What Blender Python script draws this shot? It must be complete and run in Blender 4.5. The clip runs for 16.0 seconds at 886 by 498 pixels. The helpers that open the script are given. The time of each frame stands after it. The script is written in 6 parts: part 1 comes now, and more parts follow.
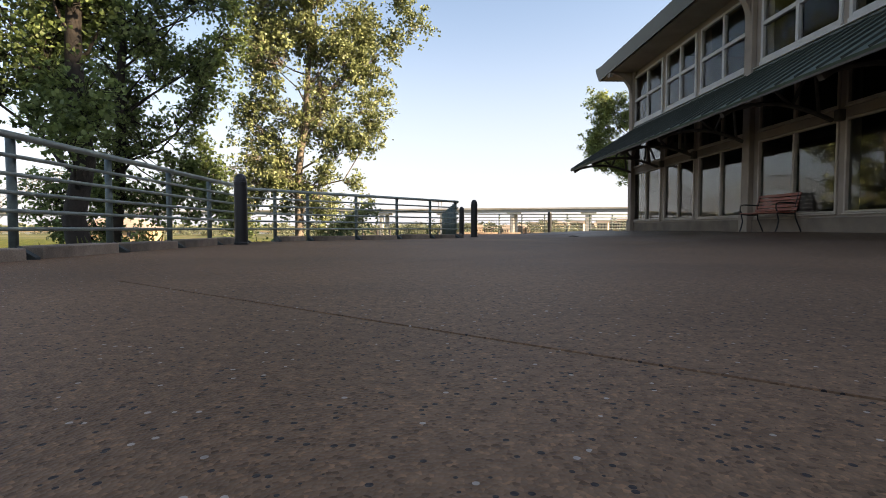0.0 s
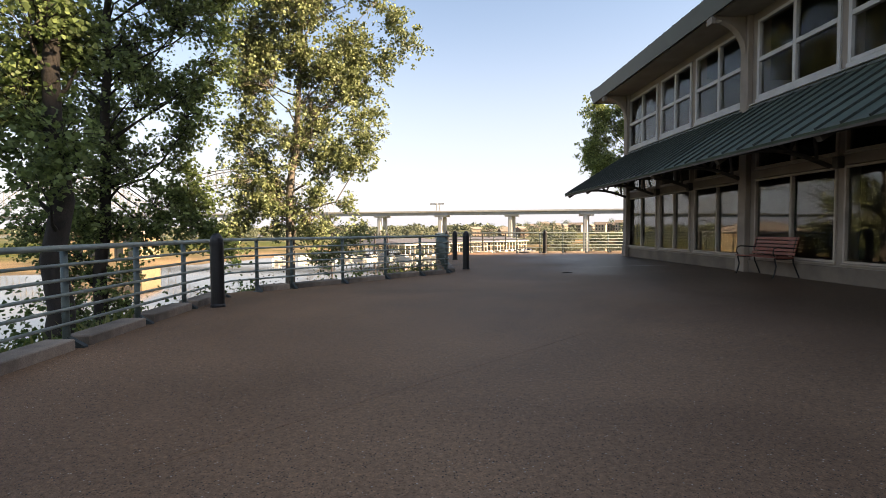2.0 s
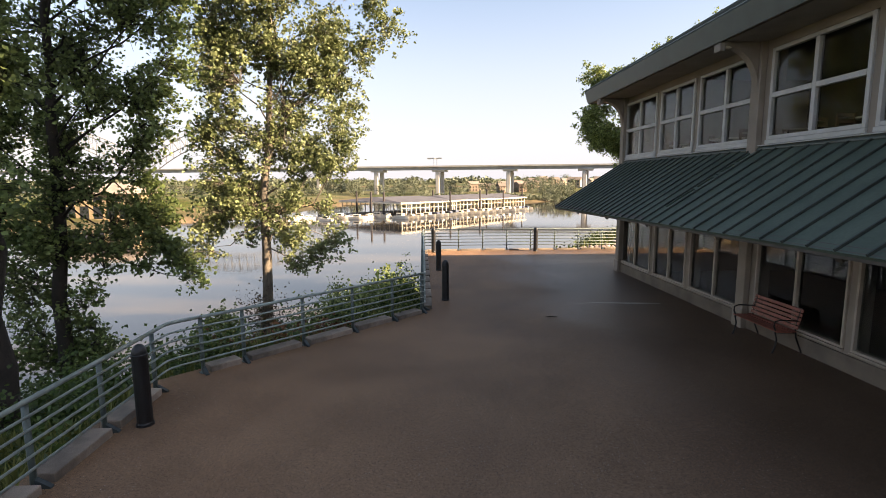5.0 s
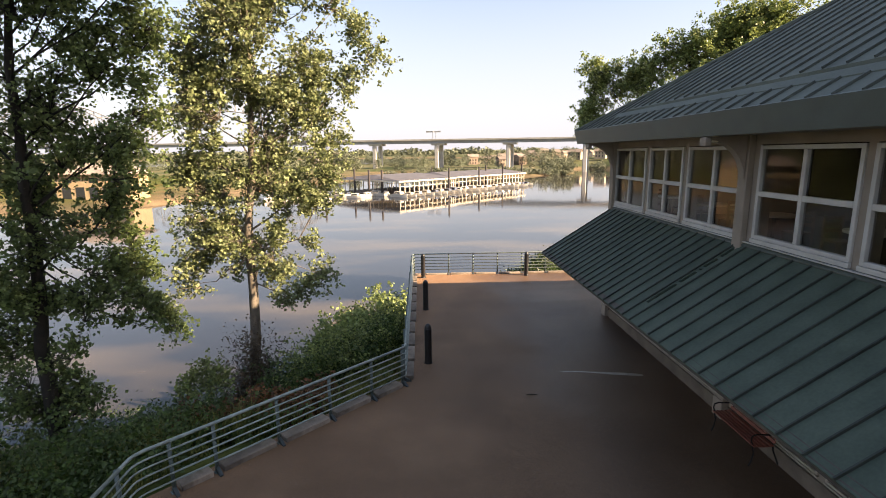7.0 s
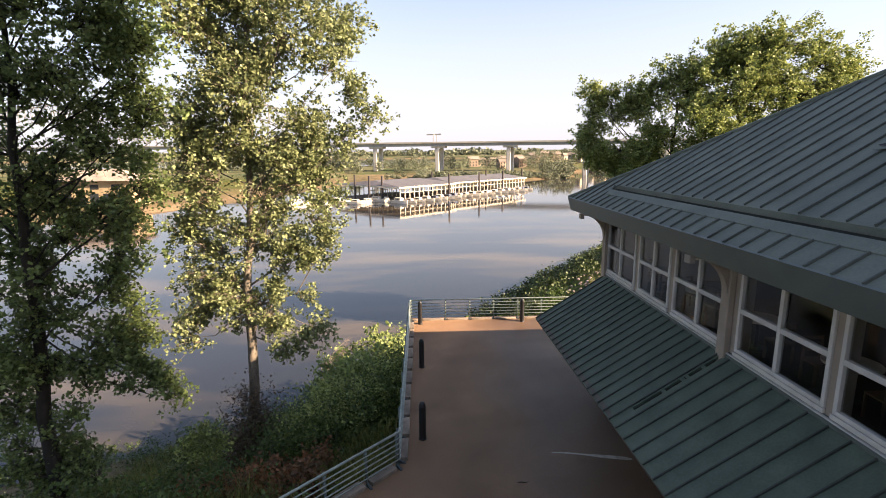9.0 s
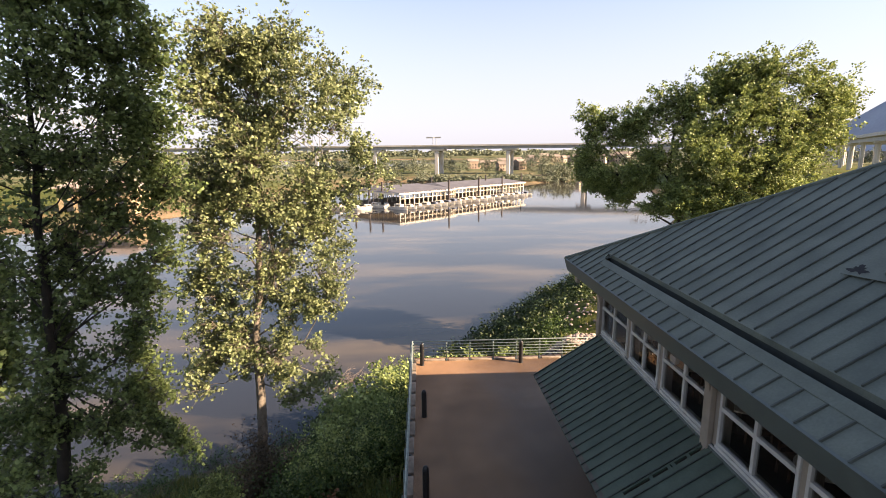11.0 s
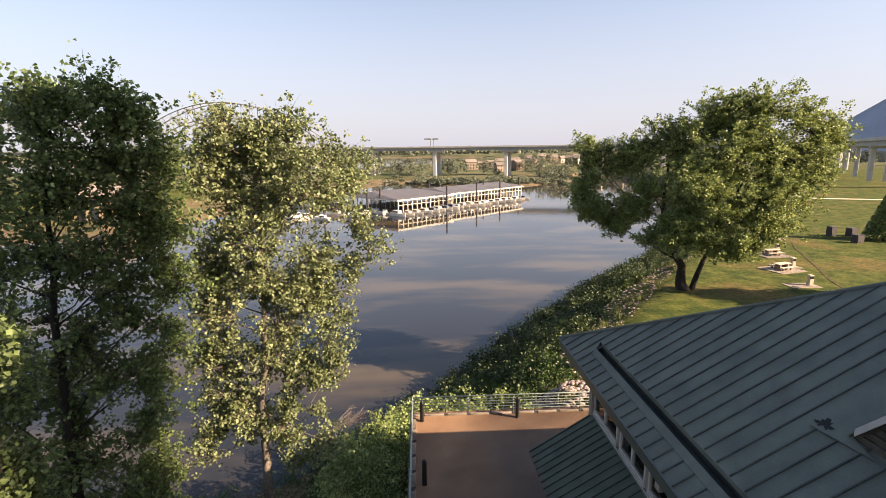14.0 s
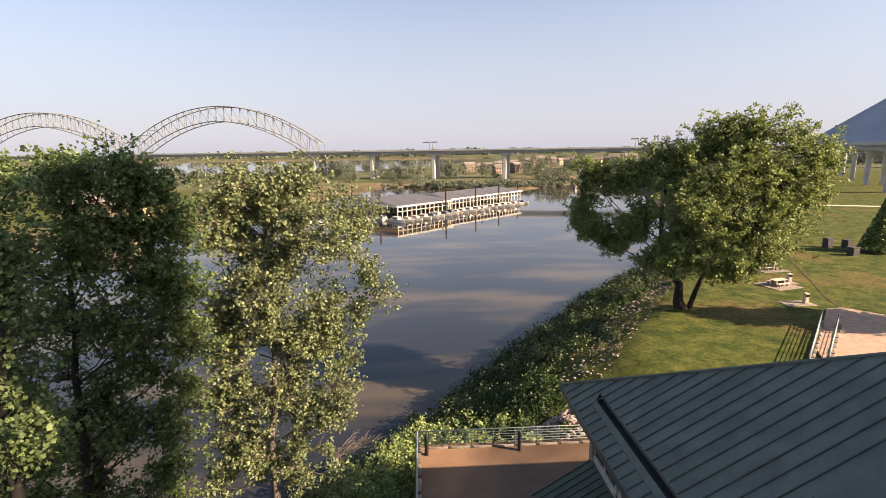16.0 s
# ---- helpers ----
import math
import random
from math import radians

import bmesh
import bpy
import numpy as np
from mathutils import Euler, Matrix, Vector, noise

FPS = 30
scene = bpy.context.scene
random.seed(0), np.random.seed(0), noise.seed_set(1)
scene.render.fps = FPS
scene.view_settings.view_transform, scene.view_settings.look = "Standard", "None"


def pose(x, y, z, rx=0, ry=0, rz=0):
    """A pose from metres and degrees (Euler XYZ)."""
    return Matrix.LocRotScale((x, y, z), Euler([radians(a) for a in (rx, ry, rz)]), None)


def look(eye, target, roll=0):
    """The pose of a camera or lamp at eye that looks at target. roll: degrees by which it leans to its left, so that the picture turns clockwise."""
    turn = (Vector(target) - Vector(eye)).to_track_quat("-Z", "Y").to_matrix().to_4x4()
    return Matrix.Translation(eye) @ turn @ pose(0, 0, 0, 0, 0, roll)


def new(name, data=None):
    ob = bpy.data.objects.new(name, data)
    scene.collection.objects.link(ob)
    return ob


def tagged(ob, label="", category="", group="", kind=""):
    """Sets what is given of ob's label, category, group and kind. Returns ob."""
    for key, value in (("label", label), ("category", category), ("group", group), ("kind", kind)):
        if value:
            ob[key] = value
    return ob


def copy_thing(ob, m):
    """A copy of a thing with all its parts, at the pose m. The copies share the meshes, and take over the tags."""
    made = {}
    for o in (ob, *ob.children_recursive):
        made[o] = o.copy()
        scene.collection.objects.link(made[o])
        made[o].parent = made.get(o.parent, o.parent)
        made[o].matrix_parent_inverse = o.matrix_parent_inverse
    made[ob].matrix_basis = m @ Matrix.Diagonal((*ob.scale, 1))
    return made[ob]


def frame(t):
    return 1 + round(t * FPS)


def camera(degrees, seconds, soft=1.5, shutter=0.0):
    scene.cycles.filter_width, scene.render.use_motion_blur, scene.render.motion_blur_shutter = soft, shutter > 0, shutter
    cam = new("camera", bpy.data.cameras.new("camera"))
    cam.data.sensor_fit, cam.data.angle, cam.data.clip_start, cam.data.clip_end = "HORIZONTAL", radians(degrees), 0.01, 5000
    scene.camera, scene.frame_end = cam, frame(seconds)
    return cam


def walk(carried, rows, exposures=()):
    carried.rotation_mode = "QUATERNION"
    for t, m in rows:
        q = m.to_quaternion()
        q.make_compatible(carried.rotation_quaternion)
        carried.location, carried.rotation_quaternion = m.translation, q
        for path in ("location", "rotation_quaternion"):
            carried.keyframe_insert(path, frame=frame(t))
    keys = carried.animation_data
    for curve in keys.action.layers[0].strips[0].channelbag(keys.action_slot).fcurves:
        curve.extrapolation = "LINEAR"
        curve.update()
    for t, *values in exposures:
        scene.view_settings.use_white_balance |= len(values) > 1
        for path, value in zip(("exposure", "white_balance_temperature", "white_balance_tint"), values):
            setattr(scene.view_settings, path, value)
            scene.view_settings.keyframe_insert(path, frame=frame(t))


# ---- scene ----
cam = camera(83.93, 16.0, soft=0.6)
# seconds, eye x, y, z, yaw, pitch, roll
ROWS = [
    (0.0, 0.000, 0.000, 0.269, -2.04, -2.35, -0.02),
    (0.5, 0.023, 0.078, 0.734, -2.06, -2.07, 0.29),
    (1.0, 0.040, 0.049, 1.064, -2.05, -2.25, 0.12),
    (1.5, 0.079, 0.210, 1.144, -2.41, -2.23, 0.22),
    (2.0, 0.233, 0.352, 1.233, -2.25, -2.21, 0.22),
    (2.5, 0.345, 0.518, 1.399, -2.24, -2.18, 0.20),
    (3.0, 0.422, 0.712, 1.699, -2.48, -2.34, 0.30),
    (3.5, 0.524, 0.910, 2.065, -2.38, -3.88, 0.22),
    (3.7, 0.584, 0.992, 2.275, -2.30, -5.49, 0.19),
    (5.8, 1.110, 1.923, 4.448, -2.56, -9.36, 0.33),
    (6.0, 1.179, 1.993, 4.779, -2.51, -10.28, 0.40),
    (6.5, 1.353, 2.151, 5.391, -2.49, -10.85, 0.54),
    (7.0, 1.464, 2.254, 6.020, -2.48, -11.03, 0.60),
    (7.5, 1.557, 2.359, 6.607, -2.48, -11.00, 0.65),
    (8.0, 1.656, 2.399, 7.164, -2.41, -11.00, 0.59),
    (8.5, 1.661, 2.450, 7.762, -2.38, -11.07, 0.51),
    (9.0, 1.679, 2.406, 8.367, -2.41, -11.04, 0.53),
    (9.2, 1.738, 2.362, 8.655, -2.25, -11.28, 0.65),
    (11.5, 1.568, 2.021, 11.232, -2.50, -10.99, 0.46),
    (12.0, 1.627, 2.044, 11.754, -2.49, -11.10, 0.53),
    (12.5, 1.669, 1.926, 12.262, -2.61, -11.17, 0.58),
    (13.0, 1.647, 1.943, 12.928, -2.63, -11.31, 0.61),
    (13.5, 1.629, 1.934, 13.493, -2.64, -11.20, 0.75),
    (14.0, 1.577, 1.914, 14.117, -2.72, -11.33, 0.60),
    (14.5, 1.537, 1.925, 14.619, -2.76, -11.25, 0.66),
    (15.0, 1.445, 1.751, 15.227, -2.78, -11.32, 0.71),
    (15.5, 1.400, 1.696, 15.724, -2.83, -11.27, 0.69),
    (16.0, 1.350, 1.630, 16.271, -2.90, -11.27, 0.81),
]
walk(cam, [(t, pose(x, y, z, 90 + pitch, roll, yaw)) for t, x, y, z, yaw, pitch, roll in ROWS],
     [(0.0, 2.19, 7550, 12.5), (3.5, 2.19, 7600, 14), (6.0, 2.14, 7600, 14.5), (9.0, 2.16, 7350, 16.5), (12.5, 1.98, 7250, 17), (16.0, 1.66, 7100, 16.5)])

# ---- daylight ----
SUN_WAY = Vector((1.77, -0.66, 1.0)).normalized()
world = bpy.data.worlds.new("sky")
scene.world = world
world.use_nodes = True
sky = world.node_tree.nodes.new("ShaderNodeTexSky")
sky.sky_type = "NISHITA"
sky.sun_disc = False
sky.sun_elevation = math.asin(SUN_WAY.z)
sky.sun_rotation = math.atan2(SUN_WAY.x, SUN_WAY.y)
sky.air_density = 1.0
sky.dust_density = 1.0
sky.ozone_density = 1.6
# morning haze: the sky pales towards the horizon all round
wn, wl = world.node_tree.nodes, world.node_tree.links
direction = wn.new("ShaderNodeTexCoord")
split = wn.new("ShaderNodeSeparateXYZ")
wl.new(direction.outputs["Generated"], split.inputs[0])
haze = wn.new("ShaderNodeMapRange")
haze.interpolation_type = "SMOOTHSTEP"
haze.inputs["From Min"].default_value, haze.inputs["From Max"].default_value = -0.02, 0.45
haze.inputs["To Min"].default_value, haze.inputs["To Max"].default_value = 0.86, 0.06
wl.new(split.outputs["Z"], haze.inputs["Value"])
pale = wn.new("ShaderNodeMix")
pale.data_type = "RGBA"
pale.inputs["B"].default_value = (2.98, 3.2, 3.95, 1)
wl.new(haze.outputs["Result"], pale.inputs["Factor"])
wl.new(sky.outputs[0], pale.inputs["A"])
wl.new(pale.outputs["Result"], wn["Background"].inputs[0])
world.node_tree.nodes["Background"].inputs[1].default_value = 0.066
sun_data = bpy.data.lights.new("sun", "SUN")
sun_data.energy = 5.0
sun_data.angle = radians(0.5)
sun_data.color = (1.0, 0.83, 0.62)
sun = new("sun", sun_data)
sun.matrix_world = look(SUN_WAY * 100, (0, 0, 0))

# ---- materials ----


def material(name, colour, rough=0.6, metal=0.0, scale=6.0, vary=0.25, bump=0.1, fine=60.0, island=0.0, rand=0.0, second=None):
    """A surface with grain at two scales; second: a colour that comes in as stains; island, rand: variation by piece or by object."""
    m = bpy.data.materials.new(name)
    m.use_nodes = True
    nt = m.node_tree
    n, l = nt.nodes, nt.links
    b = n["Principled BSDF"]
    b.inputs["Metallic"].default_value = metal
    co = n.new("ShaderNodeTexCoord")
    big = n.new("ShaderNodeTexNoise")
    big.inputs["Scale"].default_value = scale
    big.inputs["Detail"].default_value = 5
    small = n.new("ShaderNodeTexNoise")
    small.inputs["Scale"].default_value = fine
    small.inputs["Detail"].default_value = 3
    l.new(co.outputs["Object"], big.inputs["Vector"])
    l.new(co.outputs["Object"], small.inputs["Vector"])
    ramp = n.new("ShaderNodeValToRGB")
    c = Vector(colour)
    d = Vector(second) if second else c * (1 + vary)
    ramp.color_ramp.elements[0].position, ramp.color_ramp.elements[1].position = 0.32, 0.68
    ramp.color_ramp.elements[0].color = (*(c * (1 - vary)), 1)
    ramp.color_ramp.elements[1].color = (*d, 1)
    l.new(big.outputs["Fac"], ramp.inputs["Fac"])
    mul = n.new("ShaderNodeMix")
    mul.data_type, mul.blend_type = "RGBA", "MULTIPLY"
    mul.inputs["Factor"].default_value = min(1.0, vary * 1.6)
    l.new(ramp.outputs["Color"], mul.inputs["A"])
    l.new(small.outputs["Fac"], mul.inputs["B"])
    col = mul.outputs["Result"]
    if island or rand:
        if island:
            src = n.new("ShaderNodeNewGeometry").outputs["Random Per Island"]
        else:
            src = n.new("ShaderNodeObjectInfo").outputs["Random"]
        mr = n.new("ShaderNodeMapRange")
        k = island or rand
        mr.inputs["To Min"].default_value, mr.inputs["To Max"].default_value = 1 - k, 1 + k
        l.new(src, mr.inputs["Value"])
        hs = n.new("ShaderNodeHueSaturation")
        l.new(mr.outputs["Result"], hs.inputs["Value"])
        l.new(col, hs.inputs["Color"])
        col = hs.outputs["Color"]
    l.new(col, b.inputs["Base Color"])
    rr = n.new("ShaderNodeMapRange")
    rr.inputs["To Min"].default_value, rr.inputs["To Max"].default_value = max(0.02, rough - 0.12), min(1, rough + 0.12)
    l.new(big.outputs["Fac"], rr.inputs["Value"])
    l.new(rr.outputs["Result"], b.inputs["Roughness"])
    if bump:
        bp = n.new("ShaderNodeBump")
        bp.inputs["Strength"].default_value = bump
        bp.inputs["Distance"].default_value = 0.02
        l.new(small.outputs["Fac"], bp.inputs["Height"])
        l.new(bp.outputs["Normal"], b.inputs["Normal"])
    return m


def leaf_material(name, light, dark, glow=0.35):
    """Leaves that let some light through, each one of a slightly different green."""
    m = bpy.data.materials.new(name)
    m.use_nodes = True
    n, l = m.node_tree.nodes, m.node_tree.links
    b = n["Principled BSDF"]
    b.inputs["Roughness"].default_value = 0.5
    b.inputs["Specular IOR Level"].default_value = 0.35
    geo = n.new("ShaderNodeNewGeometry")
    ramp = n.new("ShaderNodeValToRGB")
    ramp.color_ramp.elements[0].color = (*dark, 1)
    ramp.color_ramp.elements[1].color = (*light, 1)
    l.new(geo.outputs["Random Per Island"], ramp.inputs["Fac"])
    noi = n.new("ShaderNodeTexNoise")
    noi.inputs["Scale"].default_value = 0.5
    co = n.new("ShaderNodeTexCoord")
    l.new(co.outputs["Object"], noi.inputs["Vector"])
    hs = n.new("ShaderNodeHueSaturation")
    mr = n.new("ShaderNodeMapRange")
    mr.inputs["To Min"].default_value, mr.inputs["To Max"].default_value = 0.5, 1.5
    l.new(noi.outputs["Fac"], mr.inputs["Value"])
    l.new(mr.outputs["Result"], hs.inputs["Value"])
    l.new(ramp.outputs["Color"], hs.inputs["Color"])
    l.new(hs.outputs["Color"], b.inputs["Base Color"])
    tr = n.new("ShaderNodeBsdfTranslucent")
    l.new(hs.outputs["Color"], tr.inputs["Color"])
    mix = n.new("ShaderNodeMixShader")
    mix.inputs[0].default_value = glow
    l.new(b.outputs[0], mix.inputs[1])
    l.new(tr.outputs[0], mix.inputs[2])
    l.new(mix.outputs[0], n["Material Output"].inputs["Surface"])
    return m


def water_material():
    """Muddy, slack, wind-ruffled river water; sunlit and shadowed patches are painted into its colour."""
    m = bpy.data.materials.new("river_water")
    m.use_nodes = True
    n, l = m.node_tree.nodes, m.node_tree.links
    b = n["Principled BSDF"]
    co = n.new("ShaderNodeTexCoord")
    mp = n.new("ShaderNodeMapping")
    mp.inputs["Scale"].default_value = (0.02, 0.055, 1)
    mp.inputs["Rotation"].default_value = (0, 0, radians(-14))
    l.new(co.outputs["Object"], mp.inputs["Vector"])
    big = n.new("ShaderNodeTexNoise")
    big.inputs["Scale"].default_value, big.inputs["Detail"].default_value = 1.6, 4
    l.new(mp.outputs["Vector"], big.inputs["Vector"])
    # tan stands for sunlit water, dark for the shadows cast on it
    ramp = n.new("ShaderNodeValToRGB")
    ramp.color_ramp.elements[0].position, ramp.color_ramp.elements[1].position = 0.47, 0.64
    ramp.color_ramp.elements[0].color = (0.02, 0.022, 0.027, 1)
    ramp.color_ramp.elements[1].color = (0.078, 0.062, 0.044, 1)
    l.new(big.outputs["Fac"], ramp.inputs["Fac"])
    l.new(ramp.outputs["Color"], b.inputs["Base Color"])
    b.inputs["Roughness"].default_value = 0.05
    b.inputs["IOR"].default_value = 1.33
    rip = n.new("ShaderNodeTexNoise")
    rip.inputs["Scale"].default_value, rip.inputs["Detail"].default_value = 0.9, 3
    l.new(co.outputs["Object"], rip.inputs["Vector"])
    bp = n.new("ShaderNodeBump")
    bp.inputs["Strength"].default_value, bp.inputs["Distance"].default_value = 0.05, 0.1
    l.new(rip.outputs["Fac"], bp.inputs["Height"])
    l.new(bp.outputs["Normal"], b.inputs["Normal"])
    return m


def ground_material():
    """Mown and dry grass over the land, bare sand and mud towards the water."""
    m = bpy.data.materials.new("ground")
    m.use_nodes = True
    n, l = m.node_tree.nodes, m.node_tree.links
    b = n["Principled BSDF"]
    b.inputs["Roughness"].default_value = 0.95
    b.inputs["Specular IOR Level"].default_value = 0.1
    co = n.new("ShaderNodeTexCoord")

    def noi(scale, detail=4):
        t = n.new("ShaderNodeTexNoise")
        t.inputs["Scale"].default_value, t.inputs["Detail"].default_value = scale, detail
        l.new(co.outputs["Object"], t.inputs["Vector"])
        return t.outputs["Fac"]

    def ramp(fac, p0, c0, p1, c1):
        r = n.new("ShaderNodeValToRGB")
        r.color_ramp.elements[0].position, r.color_ramp.elements[1].position = p0, p1
        r.color_ramp.elements[0].color, r.color_ramp.elements[1].color = (*c0, 1), (*c1, 1)
        l.new(fac, r.inputs["Fac"])
        return r.outputs["Color"]

    def mix(fac, a, c, blend="MIX"):
        x = n.new("ShaderNodeMix")
        x.data_type, x.blend_type = "RGBA", blend
        if isinstance(fac, float):
            x.inputs["Factor"].default_value = fac
        else:
            l.new(fac, x.inputs["Factor"])
        l.new(a, x.inputs["A"])
        l.new(c, x.inputs["B"])
        return x.outputs["Result"]

    grass = ramp(noi(0.55, 6), 0.36, (0.045, 0.066, 0.014), 0.66, (0.12, 0.125, 0.03))
    worn = ramp(noi(0.095, 6), 0.55, (0, 0, 0), 0.70, (0.8, 0.8, 0.8))
    grass = mix(worn, grass, ramp(noi(1.4), 0.3, (0.15, 0.11, 0.04), 0.7, (0.25, 0.15, 0.065)))
    tall = n.new("ShaderNodeSeparateXYZ")
    l.new(co.outputs["Object"], tall.inputs[0])
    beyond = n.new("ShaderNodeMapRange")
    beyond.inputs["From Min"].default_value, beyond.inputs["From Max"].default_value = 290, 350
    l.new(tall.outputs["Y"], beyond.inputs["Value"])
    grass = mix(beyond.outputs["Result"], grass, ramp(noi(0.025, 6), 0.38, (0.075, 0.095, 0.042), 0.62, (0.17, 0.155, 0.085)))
    sand = ramp(noi(0.05), 0.35, (0.10, 0.085, 0.05), 0.65, (0.28, 0.195, 0.12))
    sep = n.new("ShaderNodeSeparateXYZ")
    l.new(co.outputs["Object"], sep.inputs[0])
    add = n.new("ShaderNodeMath")
    add.operation = "MULTIPLY_ADD"
    l.new(noi(0.03), add.inputs[0])
    add.inputs[1].default_value = 3.0
    l.new(sep.outputs["Z"], add.inputs[2])
    mr = n.new("ShaderNodeMapRange")
    mr.inputs["From Min"].default_value, mr.inputs["From Max"].default_value = -7.4, -5.6
    l.new(add.outputs[0], mr.inputs["Value"])
    col = mix(mr.outputs["Result"], sand, grass)
    col = mix(0.7, col, ramp(noi(2.6, 8), 0.32, (0.38, 0.40, 0.34), 0.62, (1.1, 1.1, 1.1)), "MULTIPLY")
    col = mix(0.5, col, ramp(noi(9.0, 6), 0.3, (0.4, 0.4, 0.4), 0.7, (1.1, 1.1, 1.1)), "MULTIPLY")
    l.new(col, b.inputs["Base Color"])
    bp = n.new("ShaderNodeBump")
    bp.inputs["Strength"].default_value, bp.inputs["Distance"].default_value = 0.6, 0.08
    l.new(noi(14.0), bp.inputs["Height"])
    l.new(bp.outputs["Normal"], b.inputs["Normal"])
    return m


def glass_material(name, tint, index):
    m = bpy.data.materials.new(name)
    m.use_nodes = True
    b = m.node_tree.nodes["Principled BSDF"]
    b.inputs["Base Color"].default_value = (*tint, 1)
    b.inputs["Roughness"].default_value = 0.0
    b.inputs["Transmission Weight"].default_value = 1.0
    b.inputs["IOR"].default_value = index
    return m


def paving_material():
    """Exposed-aggregate concrete: brownish matrix with dark and pale pebbles, broad stains."""
    m = bpy.data.materials.new("exposed_aggregate")
    m.use_nodes = True
    n, l = m.node_tree.nodes, m.node_tree.links
    b = n["Principled BSDF"]
    b.inputs["Specular IOR Level"].default_value = 0.22
    co = n.new("ShaderNodeTexCoord")
    stain = n.new("ShaderNodeTexNoise")
    stain.inputs["Scale"].default_value, stain.inputs["Detail"].default_value = 0.5, 6
    l.new(co.outputs["Object"], stain.inputs["Vector"])
    base = n.new("ShaderNodeValToRGB")
    base.color_ramp.elements[0].position, base.color_ramp.elements[1].position = 0.3, 0.7
    base.color_ramp.elements[0].color = (0.21, 0.123, 0.072, 1)
    base.color_ramp.elements[1].color = (0.3, 0.184, 0.111, 1)
    l.new(stain.outputs["Fac"], base.inputs["Fac"])
    blotch = n.new("ShaderNodeTexNoise")
    blotch.inputs["Scale"].default_value, blotch.inputs["Detail"].default_value, blotch.inputs["Distortion"].default_value = 0.23, 7, 0.6
    l.new(co.outputs["Object"], blotch.inputs["Vector"])
    wr = n.new("ShaderNodeValToRGB")
    wr.color_ramp.elements[0].position, wr.color_ramp.elements[1].position = 0.36, 0.62
    wr.color_ramp.elements[0].color, wr.color_ramp.elements[1].color = (0.72, 0.71, 0.70, 1), (1.08, 1.06, 1.04, 1)
    l.new(blotch.outputs["Fac"], wr.inputs["Fac"])
    soil = n.new("ShaderNodeMix")
    soil.data_type, soil.blend_type = "RGBA", "MULTIPLY"
    soil.inputs["Factor"].default_value = 1.0
    l.new(base.outputs["Color"], soil.inputs["A"])
    l.new(wr.outputs["Color"], soil.inputs["B"])
    # the concrete turns darker and smoother towards the building, with a ragged edge
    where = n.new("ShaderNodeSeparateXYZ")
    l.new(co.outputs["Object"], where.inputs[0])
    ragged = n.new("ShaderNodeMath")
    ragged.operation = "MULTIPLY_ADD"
    l.new(blotch.outputs["Fac"], ragged.inputs[0])
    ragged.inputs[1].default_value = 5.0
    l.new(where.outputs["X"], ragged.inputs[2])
    wallward = n.new("ShaderNodeMapRange")
    wallward.interpolation_type = "SMOOTHSTEP"
    wallward.inputs["From Min"].default_value, wallward.inputs["From Max"].default_value = 5.4, 8.4
    l.new(ragged.outputs[0], wallward.inputs["Value"])
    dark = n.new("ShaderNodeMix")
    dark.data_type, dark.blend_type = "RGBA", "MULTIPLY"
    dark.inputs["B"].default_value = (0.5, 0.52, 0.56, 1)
    l.new(wallward.outputs["Result"], dark.inputs["Factor"])
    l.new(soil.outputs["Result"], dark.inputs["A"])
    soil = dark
    vor = n.new("ShaderNodeTexVoronoi")
    vor.inputs["Scale"].default_value = 150
    l.new(co.outputs["Object"], vor.inputs["Vector"])
    peb = n.new("ShaderNodeValToRGB")
    e = peb.color_ramp.elements
    e[0].position, e[0].color = 0.0, (0.5, 0.47, 0.45, 1)
    e[1].position, e[1].color = 1.0, (1.45, 1.35, 1.25, 1)
    for p, c in ((0.16, (0.85, 0.85, 0.85, 1)), (0.8, (1.0, 1.0, 1.0, 1))):
        x = e.new(p)
        x.color = c
    sep = n.new("ShaderNodeSeparateColor")
    l.new(vor.outputs["Color"], sep.inputs[0])
    l.new(sep.outputs[0], peb.inputs["Fac"])
    mx = n.new("ShaderNodeMix")
    mx.data_type, mx.blend_type = "RGBA", "MULTIPLY"
    mx.inputs["Factor"].default_value = 1.0
    l.new(soil.outputs["Result"], mx.inputs["A"])
    l.new(peb.outputs["Color"], mx.inputs["B"])
    # sparse larger chips, some pale, most of them dark
    chip = n.new("ShaderNodeTexVoronoi")
    chip.inputs["Scale"].default_value = 55
    l.new(co.outputs["Object"], chip.inputs["Vector"])
    csep = n.new("ShaderNodeSeparateColor")
    l.new(chip.outputs["Color"], csep.inputs[0])
    near = n.new("ShaderNodeMath")
    near.operation = "LESS_THAN"
    near.inputs[1].default_value = 0.26
    l.new(chip.outputs["Distance"], near.inputs[0])
    some = n.new("ShaderNodeMath")
    some.operation = "GREATER_THAN"
    some.inputs[1].default_value = 0.62
    l.new(csep.outputs[0], some.inputs[0])
    both = n.new("ShaderNodeMath")
    both.operation = "MULTIPLY"
    l.new(near.outputs[0], both.inputs[0])
    l.new(some.outputs[0], both.inputs[1])
    tone = n.new("ShaderNodeValToRGB")
    tone.color_ramp.interpolation = "CONSTANT"
    tone.color_ramp.elements[0].color = (0.03, 0.025, 0.025, 1)
    tone.color_ramp.elements[1].position, tone.color_ramp.elements[1].color = 0.86, (0.42, 0.36, 0.31, 1)
    l.new(csep.outputs[1], tone.inputs["Fac"])
    chips = n.new("ShaderNodeMix")
    chips.data_type = "RGBA"
    l.new(both.outputs[0], chips.inputs["Factor"])
    l.new(mx.outputs["Result"], chips.inputs["A"])
